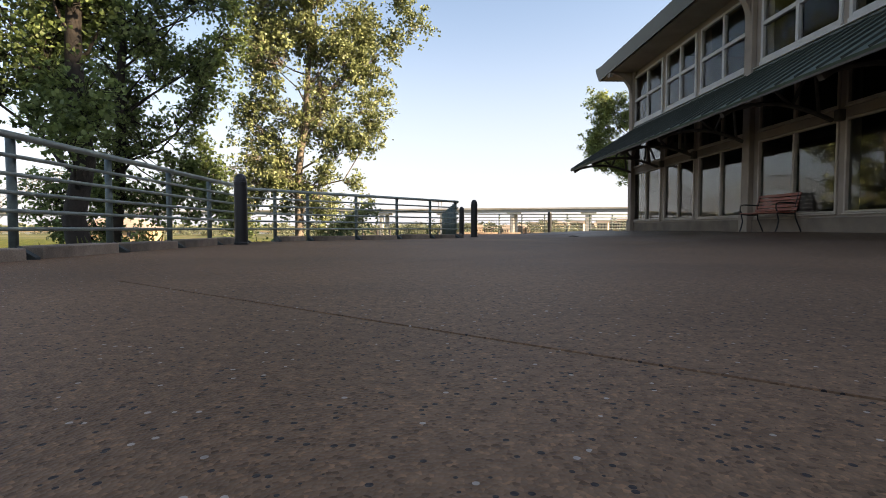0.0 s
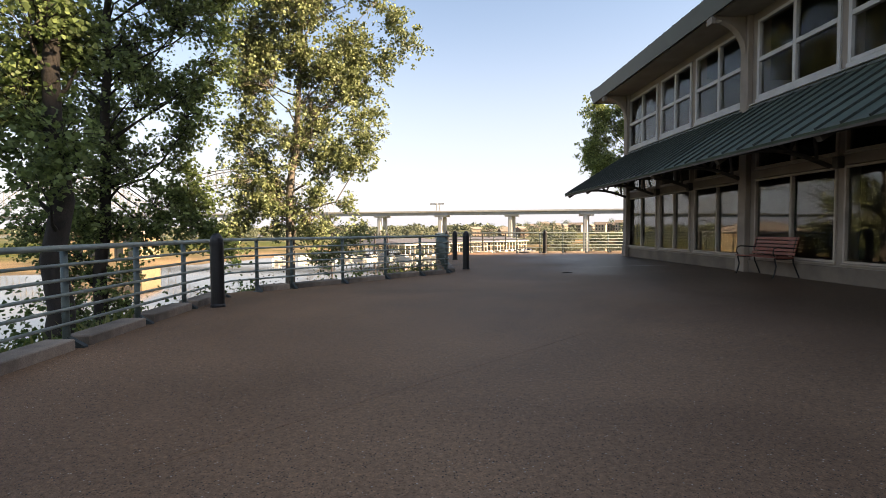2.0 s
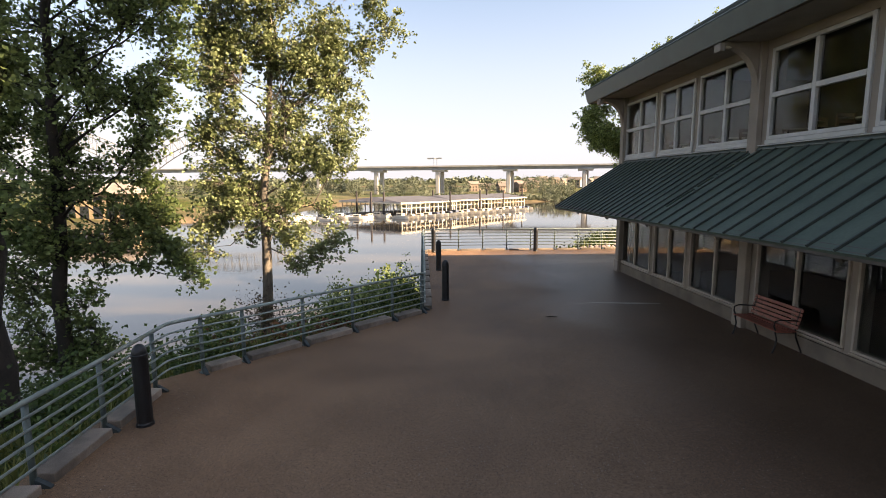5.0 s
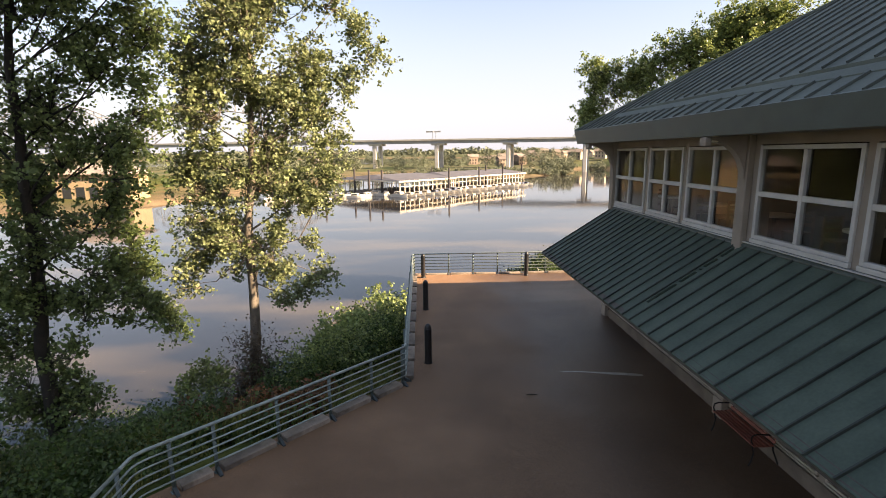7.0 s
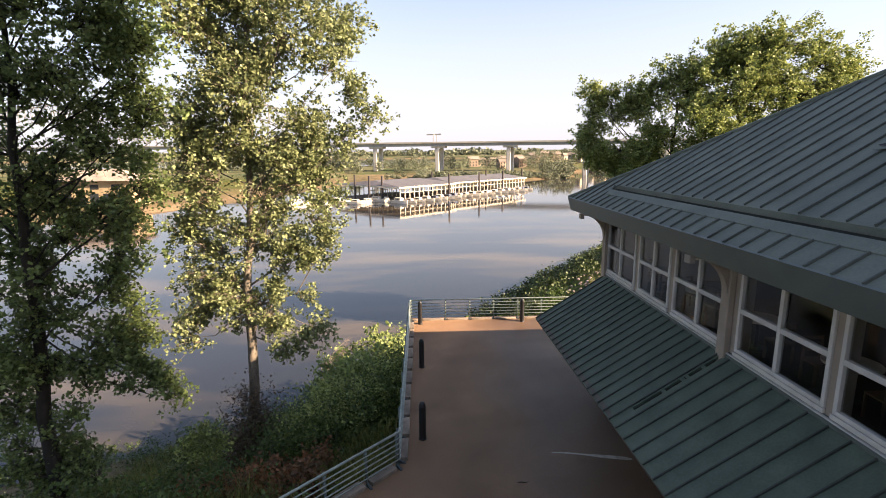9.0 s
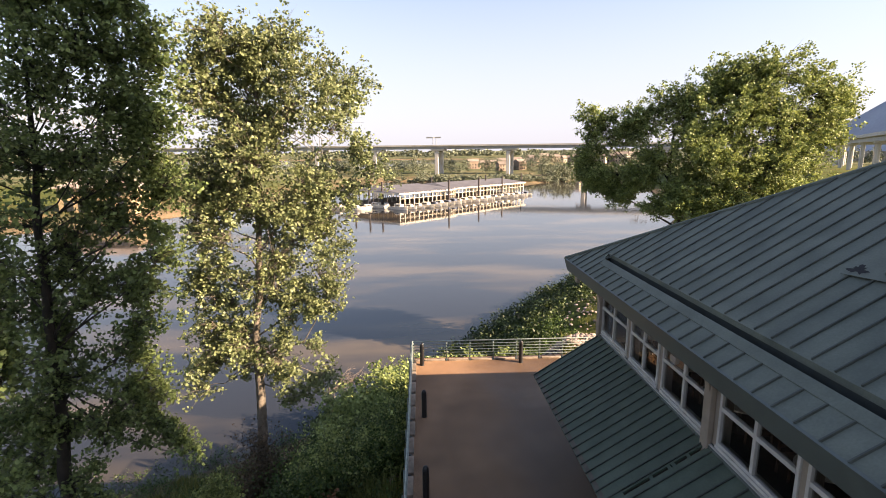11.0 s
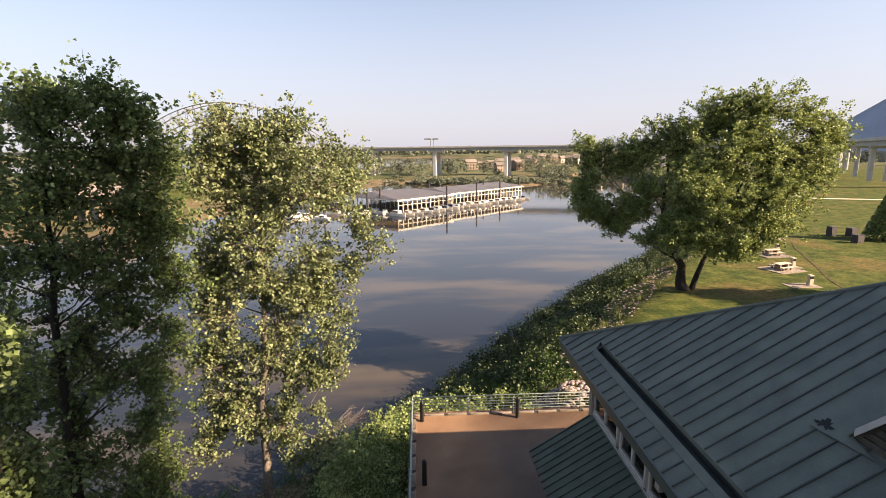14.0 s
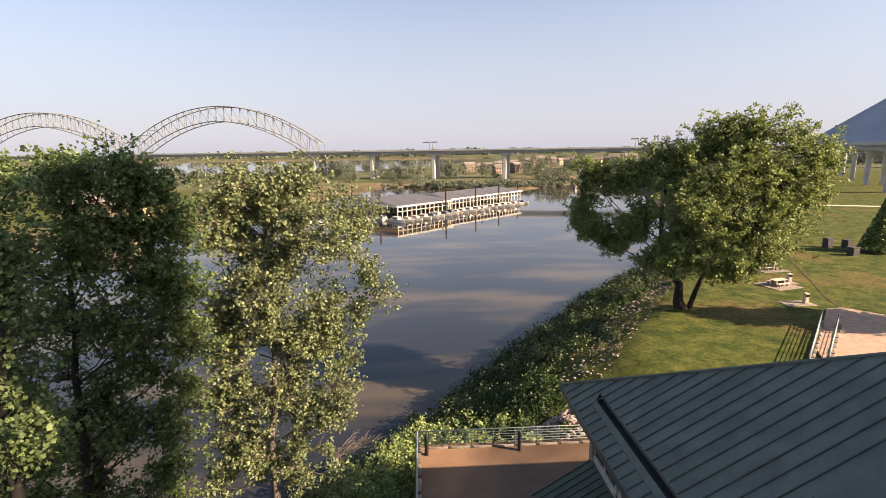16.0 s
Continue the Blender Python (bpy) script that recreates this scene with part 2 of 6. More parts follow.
    l.new(tone.outputs["Color"], chips.inputs["B"])
    mx = chips
    fine = n.new("ShaderNodeTexNoise")
    fine.inputs["Scale"].default_value, fine.inputs["Detail"].default_value = 30, 6
    l.new(co.outputs["Object"], fine.inputs["Vector"])
    fr = n.new("ShaderNodeMapRange")
    fr.inputs["From Min"].default_value, fr.inputs["From Max"].default_value = 0.3, 0.7
    fr.inputs["To Min"].default_value, fr.inputs["To Max"].default_value = 0.75, 1.2
    l.new(fine.outputs["Fac"], fr.inputs["Value"])
    hs = n.new("ShaderNodeHueSaturation")
    l.new(fr.outputs["Result"], hs.inputs["Value"])
    l.new(mx.outputs["Result"], hs.inputs["Color"])
    l.new(hs.outputs["Color"], b.inputs["Base Color"])
    rr = n.new("ShaderNodeMapRange")
    rr.inputs["To Min"].default_value, rr.inputs["To Max"].default_value = 0.55, 0.85
    l.new(stain.outputs["Fac"], rr.inputs["Value"])
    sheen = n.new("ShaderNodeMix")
    l.new(wallward.outputs["Result"], sheen.inputs["Factor"])
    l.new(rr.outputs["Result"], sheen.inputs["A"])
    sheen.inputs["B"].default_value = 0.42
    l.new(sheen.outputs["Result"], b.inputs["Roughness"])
    bp = n.new("ShaderNodeBump")
    bp.inputs["Strength"].default_value, bp.inputs["Distance"].default_value = 0.5, 0.004
    l.new(vor.outputs["Distance"], bp.inputs["Height"])
    l.new(bp.outputs["Normal"], b.inputs["Normal"])
    return m


PAVING = paving_material()
CONCRETE = material("kerb_concrete", (0.31, 0.245, 0.19), 0.9, scale=3, vary=0.4, bump=0.4, fine=90, rand=0.25)
JOINT = material("joint_filler", (0.10, 0.075, 0.058), 0.9)
RAIL = material("rail_paint", (0.12, 0.165, 0.16), 0.5, scale=5, vary=0.3, second=(0.165, 0.215, 0.205))
# paler copy of the post paint: light caught by the pipes is coloured in
LIT_PIPE = material("lit_pipe_paint", (0.31, 0.37, 0.335), 0.42, scale=5, vary=0.25, second=(0.38, 0.44, 0.40))
BLACK = material("bollard_paint", (0.012, 0.012, 0.014), 0.45, scale=8, vary=0.4)
ROOF = material("roof_metal", (0.138, 0.158, 0.128), 0.72, metal=0.0, scale=1.2, vary=0.22, bump=0.05, fine=25, second=(0.17, 0.19, 0.154), island=0.07)
AWNING = material("awning_metal", (0.082, 0.118, 0.086), 0.75, scale=1.5, vary=0.25, bump=0.05, fine=25, second=(0.104, 0.138, 0.104), island=0.08)
FASCIA = material("fascia_paint", (0.09, 0.108, 0.096), 0.5, scale=2, vary=0.15, bump=0.03)
SEAM = material("seam_metal", (0.078, 0.088, 0.074), 0.7, scale=2, vary=0.3)
GROOVE = material("awning_seam", (0.05, 0.06, 0.05), 0.75, scale=2, vary=0.3)
STUCCO = material("wall_stucco", (0.325, 0.268, 0.218), 0.9, scale=2, vary=0.12, bump=0.35, fine=150)
TRIM = material("window_trim", (0.52, 0.50, 0.47), 0.55, scale=3, vary=0.1, bump=0.05)
LOWTRIM = material("lower_window_trim", (0.44, 0.37, 0.30), 0.6, scale=3, vary=0.15, bump=0.05)
TIMBER = material("bracket_timber", (0.10, 0.085, 0.07), 0.7, scale=5, vary=0.3)
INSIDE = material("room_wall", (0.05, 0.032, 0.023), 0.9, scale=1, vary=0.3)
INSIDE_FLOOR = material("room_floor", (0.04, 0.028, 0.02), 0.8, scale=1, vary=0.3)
GLASS = glass_material("window_glass", (0.62, 0.66, 0.66), 1.42)
TINTED = glass_material("tinted_glass", (0.72, 0.72, 0.7), 1.2)
REDWOOD = material("bench_slats", (0.30, 0.085, 0.055), 0.5, scale=10, vary=0.3, rand=0.1)
IRON = material("wrought_iron", (0.02, 0.018, 0.018), 0.5, metal=0.4)
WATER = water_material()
GROUND = ground_material()
BARK = material("bark", (0.2, 0.165, 0.13), 0.95, scale=4, vary=0.4, bump=1.0, fine=30)
DARKBARK = material("dark_bark", (0.032, 0.025, 0.02), 0.95, scale=4, vary=0.4, bump=1.0, fine=30)
LEAF_LIGHT = leaf_material("cottonwood_leaves", (0.31, 0.345, 0.165), (0.085, 0.11, 0.045), 0.38)
LEAF_DARK = leaf_material("shade_leaves", (0.26, 0.335, 0.12), (0.065, 0.095, 0.036), 0.48)
LEAF_OAK = leaf_material("broad_crown_leaves", (0.34, 0.39, 0.125), (0.07, 0.105, 0.03), 0.34)
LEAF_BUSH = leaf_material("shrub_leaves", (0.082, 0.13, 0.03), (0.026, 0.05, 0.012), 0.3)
# shrub leaves darkened: the shade on the bank's slope is in their colour
LEAF_SHADED = leaf_material("shaded_bush_leaves", (0.06, 0.088, 0.022), (0.022, 0.036, 0.011), 0.25)
# shrub leaves lightened: sunlight is put into their colour
LEAF_SUNLIT = leaf_material("sunlit_shrub_leaves", (0.36, 0.42, 0.15), (0.11, 0.155, 0.05), 0.35)
LEAF_RED = leaf_material("rust_leaves", (0.2, 0.085, 0.035), (0.06, 0.036, 0.016), 0.3)
# distance haze is put into these leaves as a paler, greyer green
LEAF_HAZED = leaf_material("hazed_far_leaves", (0.165, 0.18, 0.115), (0.10, 0.115, 0.075), 0.1)
STONE = material("riprap_stone", (0.36, 0.29, 0.26), 0.9, scale=3, vary=0.35, bump=0.5, island=0.4, second=(0.46, 0.35, 0.31))
BRIDGE = material("bridge_concrete", (0.50, 0.47, 0.43), 0.85, scale=0.2, vary=0.12, fine=4)
GIRDER = material("bridge_girder", (0.33, 0.34, 0.34), 0.6, scale=0.2, vary=0.12, fine=4)
ARCHSTEEL = material("arch_steel", (0.21, 0.20, 0.18), 0.7, scale=0.2, vary=0.2, fine=4)
DOCKROOF = material("dock_roof", (0.10, 0.098, 0.115), 0.9, scale=0.3, vary=0.2, fine=4)
WHITE = material("white_paint", (0.74, 0.66, 0.53), 0.5, scale=2, vary=0.12)
HULL = material("boat_hull", (0.72, 0.66, 0.56), 0.35, scale=1, vary=0.1, rand=0.2)
NAVY = material("boat_canvas", (0.09, 0.11, 0.16), 0.8)
PILE = material("steel_pile", (0.05, 0.04, 0.04), 0.7)
PYRAMID = material("pyramid_panels", (0.34, 0.36, 0.41), 0.5, metal=0.1, scale=0.03, vary=0.12, fine=0.4)
BRICK = material("far_brick", (0.34, 0.25, 0.19), 0.9, scale=0.4, vary=0.2, rand=0.3)
TANWALL = material("far_wall", (0.56, 0.46, 0.34), 0.9, scale=0.4, vary=0.15, rand=0.25)
SHINGLE = material("far_shingles", (0.23, 0.185, 0.155), 0.9, scale=0.5, vary=0.2, rand=0.35)
DARKGLASS = material("far_windows", (0.03, 0.035, 0.04), 0.15)
YELLOW = material("boathouse_wall", (0.36, 0.27, 0.16), 0.8, scale=1, vary=0.15)
PINKPAVE = material("pink_paving", (0.42, 0.28, 0.20), 0.9, scale=1.5, vary=0.2, fine=20)


# ---- building tools ----


def mesh_of(name, bm, mat, smooth=False):
    me = bpy.data.meshes.new(name)
    bm.normal_update()
    bm.to_mesh(me)
    bm.free()
    me.materials.append(mat)
    if smooth:
        me.polygons.foreach_set("use_smooth", [True] * len(me.polygons))
    return me


def part(name, bm, mat, parent=None, label="", smooth=False):
    ob = new(name, mesh_of(name, bm, mat, smooth))
    ob.parent = parent
    if label:
        ob["label"] = label
    return ob


def piece(name, me, parent, m):
    ob = new(name, me)
    ob.parent = parent
    ob.matrix_basis = m
    return ob


def empty(name, at=(0, 0, 0)):
    ob = new(name)
    ob.location = at
    ob.empty_display_size = 0.2
    return ob


def box(bm, x0, x1, y0, y1, z0, z1, bevel=0.0, m=None):
    r = bmesh.ops.create_cube(bm, size=1.0)
    vs = r["verts"]
    for v in vs:
        v.co = Vector(((x0 + x1) / 2 + v.co.x * (x1 - x0), (y0 + y1) / 2 + v.co.y * (y1 - y0), (z0 + z1) / 2 + v.co.z * (z1 - z0)))
    if m is not None:
        bmesh.ops.transform(bm, matrix=m, verts=vs)
    if bevel:
        es = list({e for v in vs for e in v.link_edges})
        bmesh.ops.bevel(bm, geom=es, offset=bevel, segments=1, affect="EDGES")
    return bm


def quad_prism(bm, pts, thick):
    """A plate: four corners in order and the vector through its thickness."""
    t = Vector(thick)
    a = [bm.verts.new(Vector(p)) for p in pts]
    b = [bm.verts.new(Vector(p) + t) for p in pts]
    k = len(pts)
    bm.faces.new(a)
    bm.faces.new(b[::-1])
    for i in range(k):
        j = (i + 1) % k
        bm.faces.new((a[j], a[i], b[i], b[j]))
    bmesh.ops.recalc_face_normals(bm, faces=bm.faces)
    return bm


def tube(bm, pts, radii, sides=8, cap=True):
    """A tube along points."""
    pts = [Vector(p) for p in pts]
    if not hasattr(radii, "__len__"):
        radii = [radii] * len(pts)
    rings = []
    for i, p in enumerate(pts):
        d = (pts[min(i + 1, len(pts) - 1)] - pts[max(i - 1, 0)]).normalized()
        u = d.orthogonal().normalized() if i == 0 else (u - d * u.dot(d)).normalized()
        w = d.cross(u)
        rings.append([bm.verts.new(p + (u * math.cos(2 * math.pi * k / sides) + w * math.sin(2 * math.pi * k / sides)) * radii[i]) for k in range(sides)])
    for a, b in zip(rings, rings[1:]):
        for k in range(sides):
            bm.faces.new((a[k], a[(k + 1) % sides], b[(k + 1) % sides], b[k]))
    if cap:
        bm.faces.new(rings[0][::-1])
        bm.faces.new(rings[-1])
    return bm


def fast_mesh(name, verts, faces, mat, smooth=False):
    """A mesh from numpy arrays: verts n x 3, faces m x k."""
    me = bpy.data.meshes.new(name)
    k = faces.shape[1]
    me.vertices.add(len(verts))
    me.vertices.foreach_set("co", verts.astype(np.float32).ravel())
    me.loops.add(faces.size)
    me.loops.foreach_set("vertex_index", faces.astype(np.int32).ravel())
    me.polygons.add(len(faces))
    me.polygons.foreach_set("loop_start", np.arange(0, faces.size, k, dtype=np.int32))
    if smooth:
        me.polygons.foreach_set("use_smooth", np.ones(len(faces), dtype=bool))
    me.materials.append(mat)
    me.update(calc_edges=True)
    me.validate()
    return me


def leaves(rng, centres, size, flat=0.5, width=0.42):
    """Leaves at the centres, each a kite folded along its midrib: verts and triangles."""
    n = len(centres)
    nrm = rng.normal(size=(n, 3))
    nrm[:, 2] = np.abs(nrm[:, 2]) + flat * 0.6
    nrm /= np.linalg.norm(nrm, axis=1)[:, None]
    t = np.cross(nrm, rng.normal(size=(n, 3)))
    t /= np.linalg.norm(t, axis=1)[:, None]
    s = np.cross(nrm, t)
    L = (size * rng.uniform(0.6, 1.3, n))[:, None]
    w = L * width * 1.08
    up = nrm * w * 0.3
    c = centres
    v = np.stack([c - t * L * 0.5, c + s * w + up - t * L * 0.12, c + t * L * 0.5, c - s * w + up - t * L * 0.12], 1).reshape(-1, 3)
    f = np.arange(4 * n).reshape(n, 4)
    return v, np.concatenate([f[:, [0, 1, 2]], f[:, [0, 2, 3]]])

# ---- land and water ----

WATER_Z = -10.0
# the slack-water harbour, going round its shore
HARBOUR = [(-600, -150), (-160, 2), (-60, 21), (-27, 29), (-12, 35), (-2, 43), (13, 63), (31, 85), (52, 107), (85, 160), (112, 230), (142, 320),
           (168, 420), (172, 470), (140, 468), (126, 410), (118, 372), (106, 350), (88, 340), (72, 318), (20, 345), (-18, 372), (-42, 300), (-58, 236), (-76, 180), (-100, 142), (-180, 112), (-320, 80), (-600, 0)]
RIVER = [(-4000, 640), (-300, 600), (-60, 640), (60, 900), (300, 1600), (-4000, 1900)]


def shore_distance(poly, x, y):
    """Metres to the shore of a polygon of water, positive inside."""
    best = np.full(x.shape, 1e9)
    inside = np.zeros(x.shape, dtype=bool)
    for (ax, ay), (bx, by) in zip(poly, poly[1:] + poly[:1]):
        dx, dy = bx - ax, by - ay
        t = np.clip(((x - ax) * dx + (y - ay) * dy) / (dx * dx + dy * dy), 0, 1)
        best = np.minimum(best, np.hypot(x - ax - t * dx, y - ay - t * dy))
        cross = ((ay > y) != (by > y)) & (x < (bx - ax) * (y - ay) / (by - ay + 1e-9) + ax)
        inside ^= cross
    return np.where(inside, best, -best)


def ramp01(a):
    a = np.clip(a, 0, 1)
    return a * a * (3 - 2 * a)


def land_height(x, y):
    x, y = np.asarray(x, float), np.asarray(y, float)
    d = -shore_distance(HARBOUR, x, y)
    r = -shore_distance(RIVER, x, y)
    # the near bank rises steeply to the terrace and the park; the far side is low and flat
    side = ramp01((y - 0.55 * x - 120) / 60) * (1 - ramp01((x - 95) / 50)) + ramp01((-x - 70) / 60) * ramp01((y - 60) / 60)
    side = np.clip(side, 0, 1)
    reach = 25.0 - 6.5 * ramp01((x - 4) / 12) * ramp01((y - 30) / 10)
    near = -10.4 + 10.3 * np.clip(d / reach, 0, 1) ** (0.85 + 0.5 * (1 - ramp01((x + 3) / 5)))
    far = -10.4 + 1.6 * np.clip(d / 8, 0, 1) + 2.6 * np.clip((d - 10) / 60, 0, 1)
    z = near * (1 - side) + far * side
    z = np.where(d < 0, -10.4 - 2.5 * np.clip(-d / 8, 0, 1), z)
    z = np.where(r > 0, z, np.minimum(z, -10.4 - 2 * np.clip(-r / 10, 0, 1)))
    # under and round the terrace the land stays below the paving
    away = np.hypot(np.maximum(np.maximum(0.5 - x, 0), 0), np.maximum(y - 27, 0))
    z = np.where((x > -3.6) & (y < 27.2) & (x - (y - 13.3) > -2.6 - 30 * (y < 13)) & (x < 60), np.minimum(z, -0.45), z)
    z = z + 0.25 * np.sin(x * 0.7 + 1.3 * np.sin(y * 0.31)) * np.sin(y * 0.53) * np.clip(d / 10, 0, 1) * (z < -0.6)
    z = z - 1.1 * ramp01((-3.7 - x) / 2.0) * ramp01((15 - y) / 3) * (z > -9) * (d > 4)
    # heaped stones beside the corner of the building
    z = np.where(d > 6, np.minimum(z + 2.4 * np.exp(-((x - 11.0) / 2.6) ** 2 - ((y - 30.2) / 2.2) ** 2), np.maximum(z, -0.5)), z)
    hills = 24 * ramp01((np.hypot(x, y) - 2200) / 1500)
    return z + hills


def spread(stops):
    out = []
    for a, b, step in stops:
        out += list(np.arange(a, b, step))
    return np.array(out + [stops[-1][1]])


gx = spread([(-4600, -800, 200), (-800, -160, 32), (-160, -48, 7), (-48, 64, 1.4), (64, 180, 5), (180, 800, 40), (800, 4600, 200)])
gy = spread([(-2500, -160, 120), (-160, -24, 8), (-24, 96, 1.4), (96, 400, 6), (400, 1000, 40), (1000, 4700, 200)])
GX, GY = np.meshgrid(gx, gy)
GZ = land_height(GX, GY)
nx, ny = len(gx), len(gy)
idx = np.arange(nx * ny).reshape(ny, nx)
quads = np.stack([idx[:-1, :-1], idx[:-1, 1:], idx[1:, 1:], idx[1:, :-1]], -1).reshape(-1, 4)
ground = new("ground", fast_mesh("ground", np.stack([GX, GY, GZ], -1).reshape(-1, 3), quads, GROUND, True))
tagged(ground, "grassy river bank and park lawn with bare sandy shore", "ground", kind="structure")

bm = bmesh.new()
wx = [-4600, -600, -160, 0, 160, 600, 4600]
wy = [-2500, -200, 0, 100, 300, 600, 1400, 4700]
wv = [[bm.verts.new((x, y, WATER_Z)) for x in wx] for y in wy]
for j in range(len(wy) - 1):
    for i in range(len(wx) - 1):
        bm.faces.new((wv[j][i], wv[j][i + 1], wv[j + 1][i + 1], wv[j + 1][i]))
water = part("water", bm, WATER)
tagged(water, "calm muddy river harbour water painted with sunlit and shadowed patches", "water", kind="structure")

# ---- terrace ----


def floor_z(x, y):
    """The paving rises a hand's width towards the building."""
    a = min(1, max(0, (x - 2.5) / 5.0))
    b = min(1, max(0, (y - 20.5) / 3.5))
    return 0.2 * a * a * (3 - 2 * a) * (1 - b * b * (3 - 2 * b))


bm = bmesh.new()
xs = [-3.85, -2.9, -1.9, -0.9, 0.1, 1.0, 2.0, 2.8, 3.6, 4.4, 5.2, 6.0, 6.8, 7.5, 8.3, 10.0, 14.0, 20.0, 27.0]
ys = [-34, -24, -14, -8, -3, 0, 3, 5.5, 7.5, 9.7, 10.7, 11.7, 12.7, 13.6, 14.6, 16.0, 18, 20, 21, 22, 23, 24, 25, 26.75]
grid = [[bm.verts.new((x, y, floor_z(x, y))) for x in xs] for y in ys]
for j in range(len(ys) - 1):
    for i in range(len(xs) - 1):
        bm.faces.new((grid[j][i], grid[j][i + 1], grid[j + 1][i + 1], grid[j + 1][i]))


def cut(co, no, outer=False):
    bmesh.ops.bisect_plane(bm, geom=bm.verts[:] + bm.edges[:] + bm.faces[:], plane_co=co, plane_no=no, clear_outer=outer)


# the western edge runs back to a diagonal and then north again
cut((-3.85, 10.05, 0), (-1, 1, 0))
cut((0.82, 0, 0), (-1, 0, 0))
drop = []
for f in bm.faces:
    c = f.calc_center_median()
    if c.x < 0.82 and c.y - c.x > 13.88:
        drop.append(f)
bmesh.ops.delete(bm, geom=drop, context="FACES")
# two expansion joints, sawn right through
for co, no, half, reach in (((-0.4, 1.64, 0), (0.627, 0.779, 0), 0.008, 1.5), ((0.45, 4.5, 0), (0.686, -0.728, 0), 0.0028, 2.4)):
    n = Vector(no).normalized()
    for s in (-half, half):
        cut(Vector(co) + n * s, n)
    along = Vector((-n.y, n.x, 0))
    for s in (-reach, reach):
        cut(Vector(co) + along * s, along)
    slit = [f for f in bm.faces if abs((f.calc_center_median() - Vector(co)).dot(n)) < half * 0.98 and abs((f.calc_center_median() - Vector(co)).dot(along)) < reach]
    bmesh.ops.delete(bm, geom=slit, context="FACES")
r = bmesh.ops.extrude_face_region(bm, geom=bm.faces[:])
bmesh.ops.translate(bm, vec=(0, 0, -0.03), verts=[v for v in r["geom"] if isinstance(v, bmesh.types.BMVert)])
bmesh.ops.recalc_face_normals(bm, faces=bm.faces)
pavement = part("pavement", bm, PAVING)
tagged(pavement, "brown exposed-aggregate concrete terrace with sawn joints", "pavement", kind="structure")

bm = bmesh.new()
quad_prism(bm, [(-3.75, -34, -0.034), (27, -34, -0.034), (27, 26.7, -0.034), (0.88, 26.7, -0.034), (0.88, 14.72, -0.034), (-3.75, 10.1, -0.034)], (0, 0, -0.9))
part("slab_edge", bm, CONCRETE, pavement, "weathered concrete slab below the paving")
bm = bmesh.new()
quad_prism(bm, [(-2.1, 2.4, 0), (-1.2, 3.6, 0), (1.8, 6.6, 0), (2.6, 6.2, 0), (2.4, 0.3, 0), (0.4, 0.3, 0)], (0, 0, 0.001))
bmesh.ops.translate(bm, vec=(0, 0, -0.02), verts=bm.verts)
part("joint_filler", bm, JOINT, pavement)

# a streak of sunlight on the paving, painted as a pale strip
bm = bmesh.new()
k = [(5.15, 14.7, 0.008), (5.6, 14.62, 0.03), (6.0, 14.5, 0.035), (6.4, 14.37, 0.07), (6.8, 14.27, 0.08), (7.1, 14.19, 0.07), (7.22, 14.16, 0.02)]
up = [bm.verts.new((x, y + w, floor_z(x, y) + 0.004)) for x, y, w in k]
dn = [bm.verts.new((x, y - w, floor_z(x, y) + 0.004)) for x, y, w in k]
for i in range(len(k) - 1):
    bm.faces.new((dn[i], dn[i + 1], up[i + 1], up[i]))
part("painted_sun_streak", bm, material("painted_sun_streak", (0.5, 0.46, 0.4), 0.7, scale=8, vary=0.3), pavement, "pale streak of sunlight painted on the paving")


# ---- railing: a run of posts and pipes from corner to corner ----

def bollard(at):
    b = empty("bollard", at)
    bm = bmesh.new()
    prof = [(0.115, 0.0), (0.115, 0.03), (0.105, 0.05), (0.105, 1.0), (0.108, 1.01), (0.108, 1.05), (0.1, 1.06)]
    prof += [(0.1 * math.cos(a), 1.07 + 0.13 * math.sin(a)) for a in np.linspace(0.1, 1.45, 6)]
    rings = [[bm.verts.new((r * math.cos(2 * math.pi * k / 20), r * math.sin(2 * math.pi * k / 20), z)) for k in range(20)] for r, z in prof]
    for p, q in zip(rings, rings[1:]):
        for i in range(20):
            bm.faces.new((p[i], p[(i + 1) % 20], q[(i + 1) % 20], q[i]))
    bm.faces.new(rings[-1])
    part("shaft", bm, BLACK, b, smooth=False)
    bm = bmesh.new()
    tube(bm, [(0, 0, -0.01), (0, 0, 0.012)], 0.122, 20)
    part("base_ring", bm, BLACK, b)
    return tagged(b, "black painted round steel bollard with a domed cap", "bollard", "bollards on the terrace")


first = bollard((-3.12, 8.47, 0))
for at in ((1.56, 15.78, 0), (1.53, 20.78, 0), (1.45, 25.85, 0), (6.57, 25.9, 0)):
    copy_thing(first, pose(*at))

POST = mesh_of("post", tube(bmesh.new(), [(0, 0, -0.1), (0, 0, 1.05)], 0.036, 10), RAIL, True)
bm = bmesh.new()
box(bm, -0.5, 0.5, -0.15, 0.15, -0.05, 0.11, 0.012)
KERB = mesh_of("kerb_block", bm, CONCRETE)
BASE = mesh_of("foot_plate", box(bmesh.new(), -0.06, 0.06, -0.06, 0.06, 0.0, 0.015, 0.003), RAIL)

bm = bmesh.new()
quad_prism(bm, [(-0.03, 0.03, 0.0), (-0.03, 0.2, 0.0), (-0.03, 0.2, 0.02), (-0.03, 0.03, 0.12)], (0.06, 0, 0))
BRACKET = mesh_of("foot_bracket", bm, material("foot_paint", (0.045, 0.058, 0.058), 0.6, scale=6, vary=0.3))


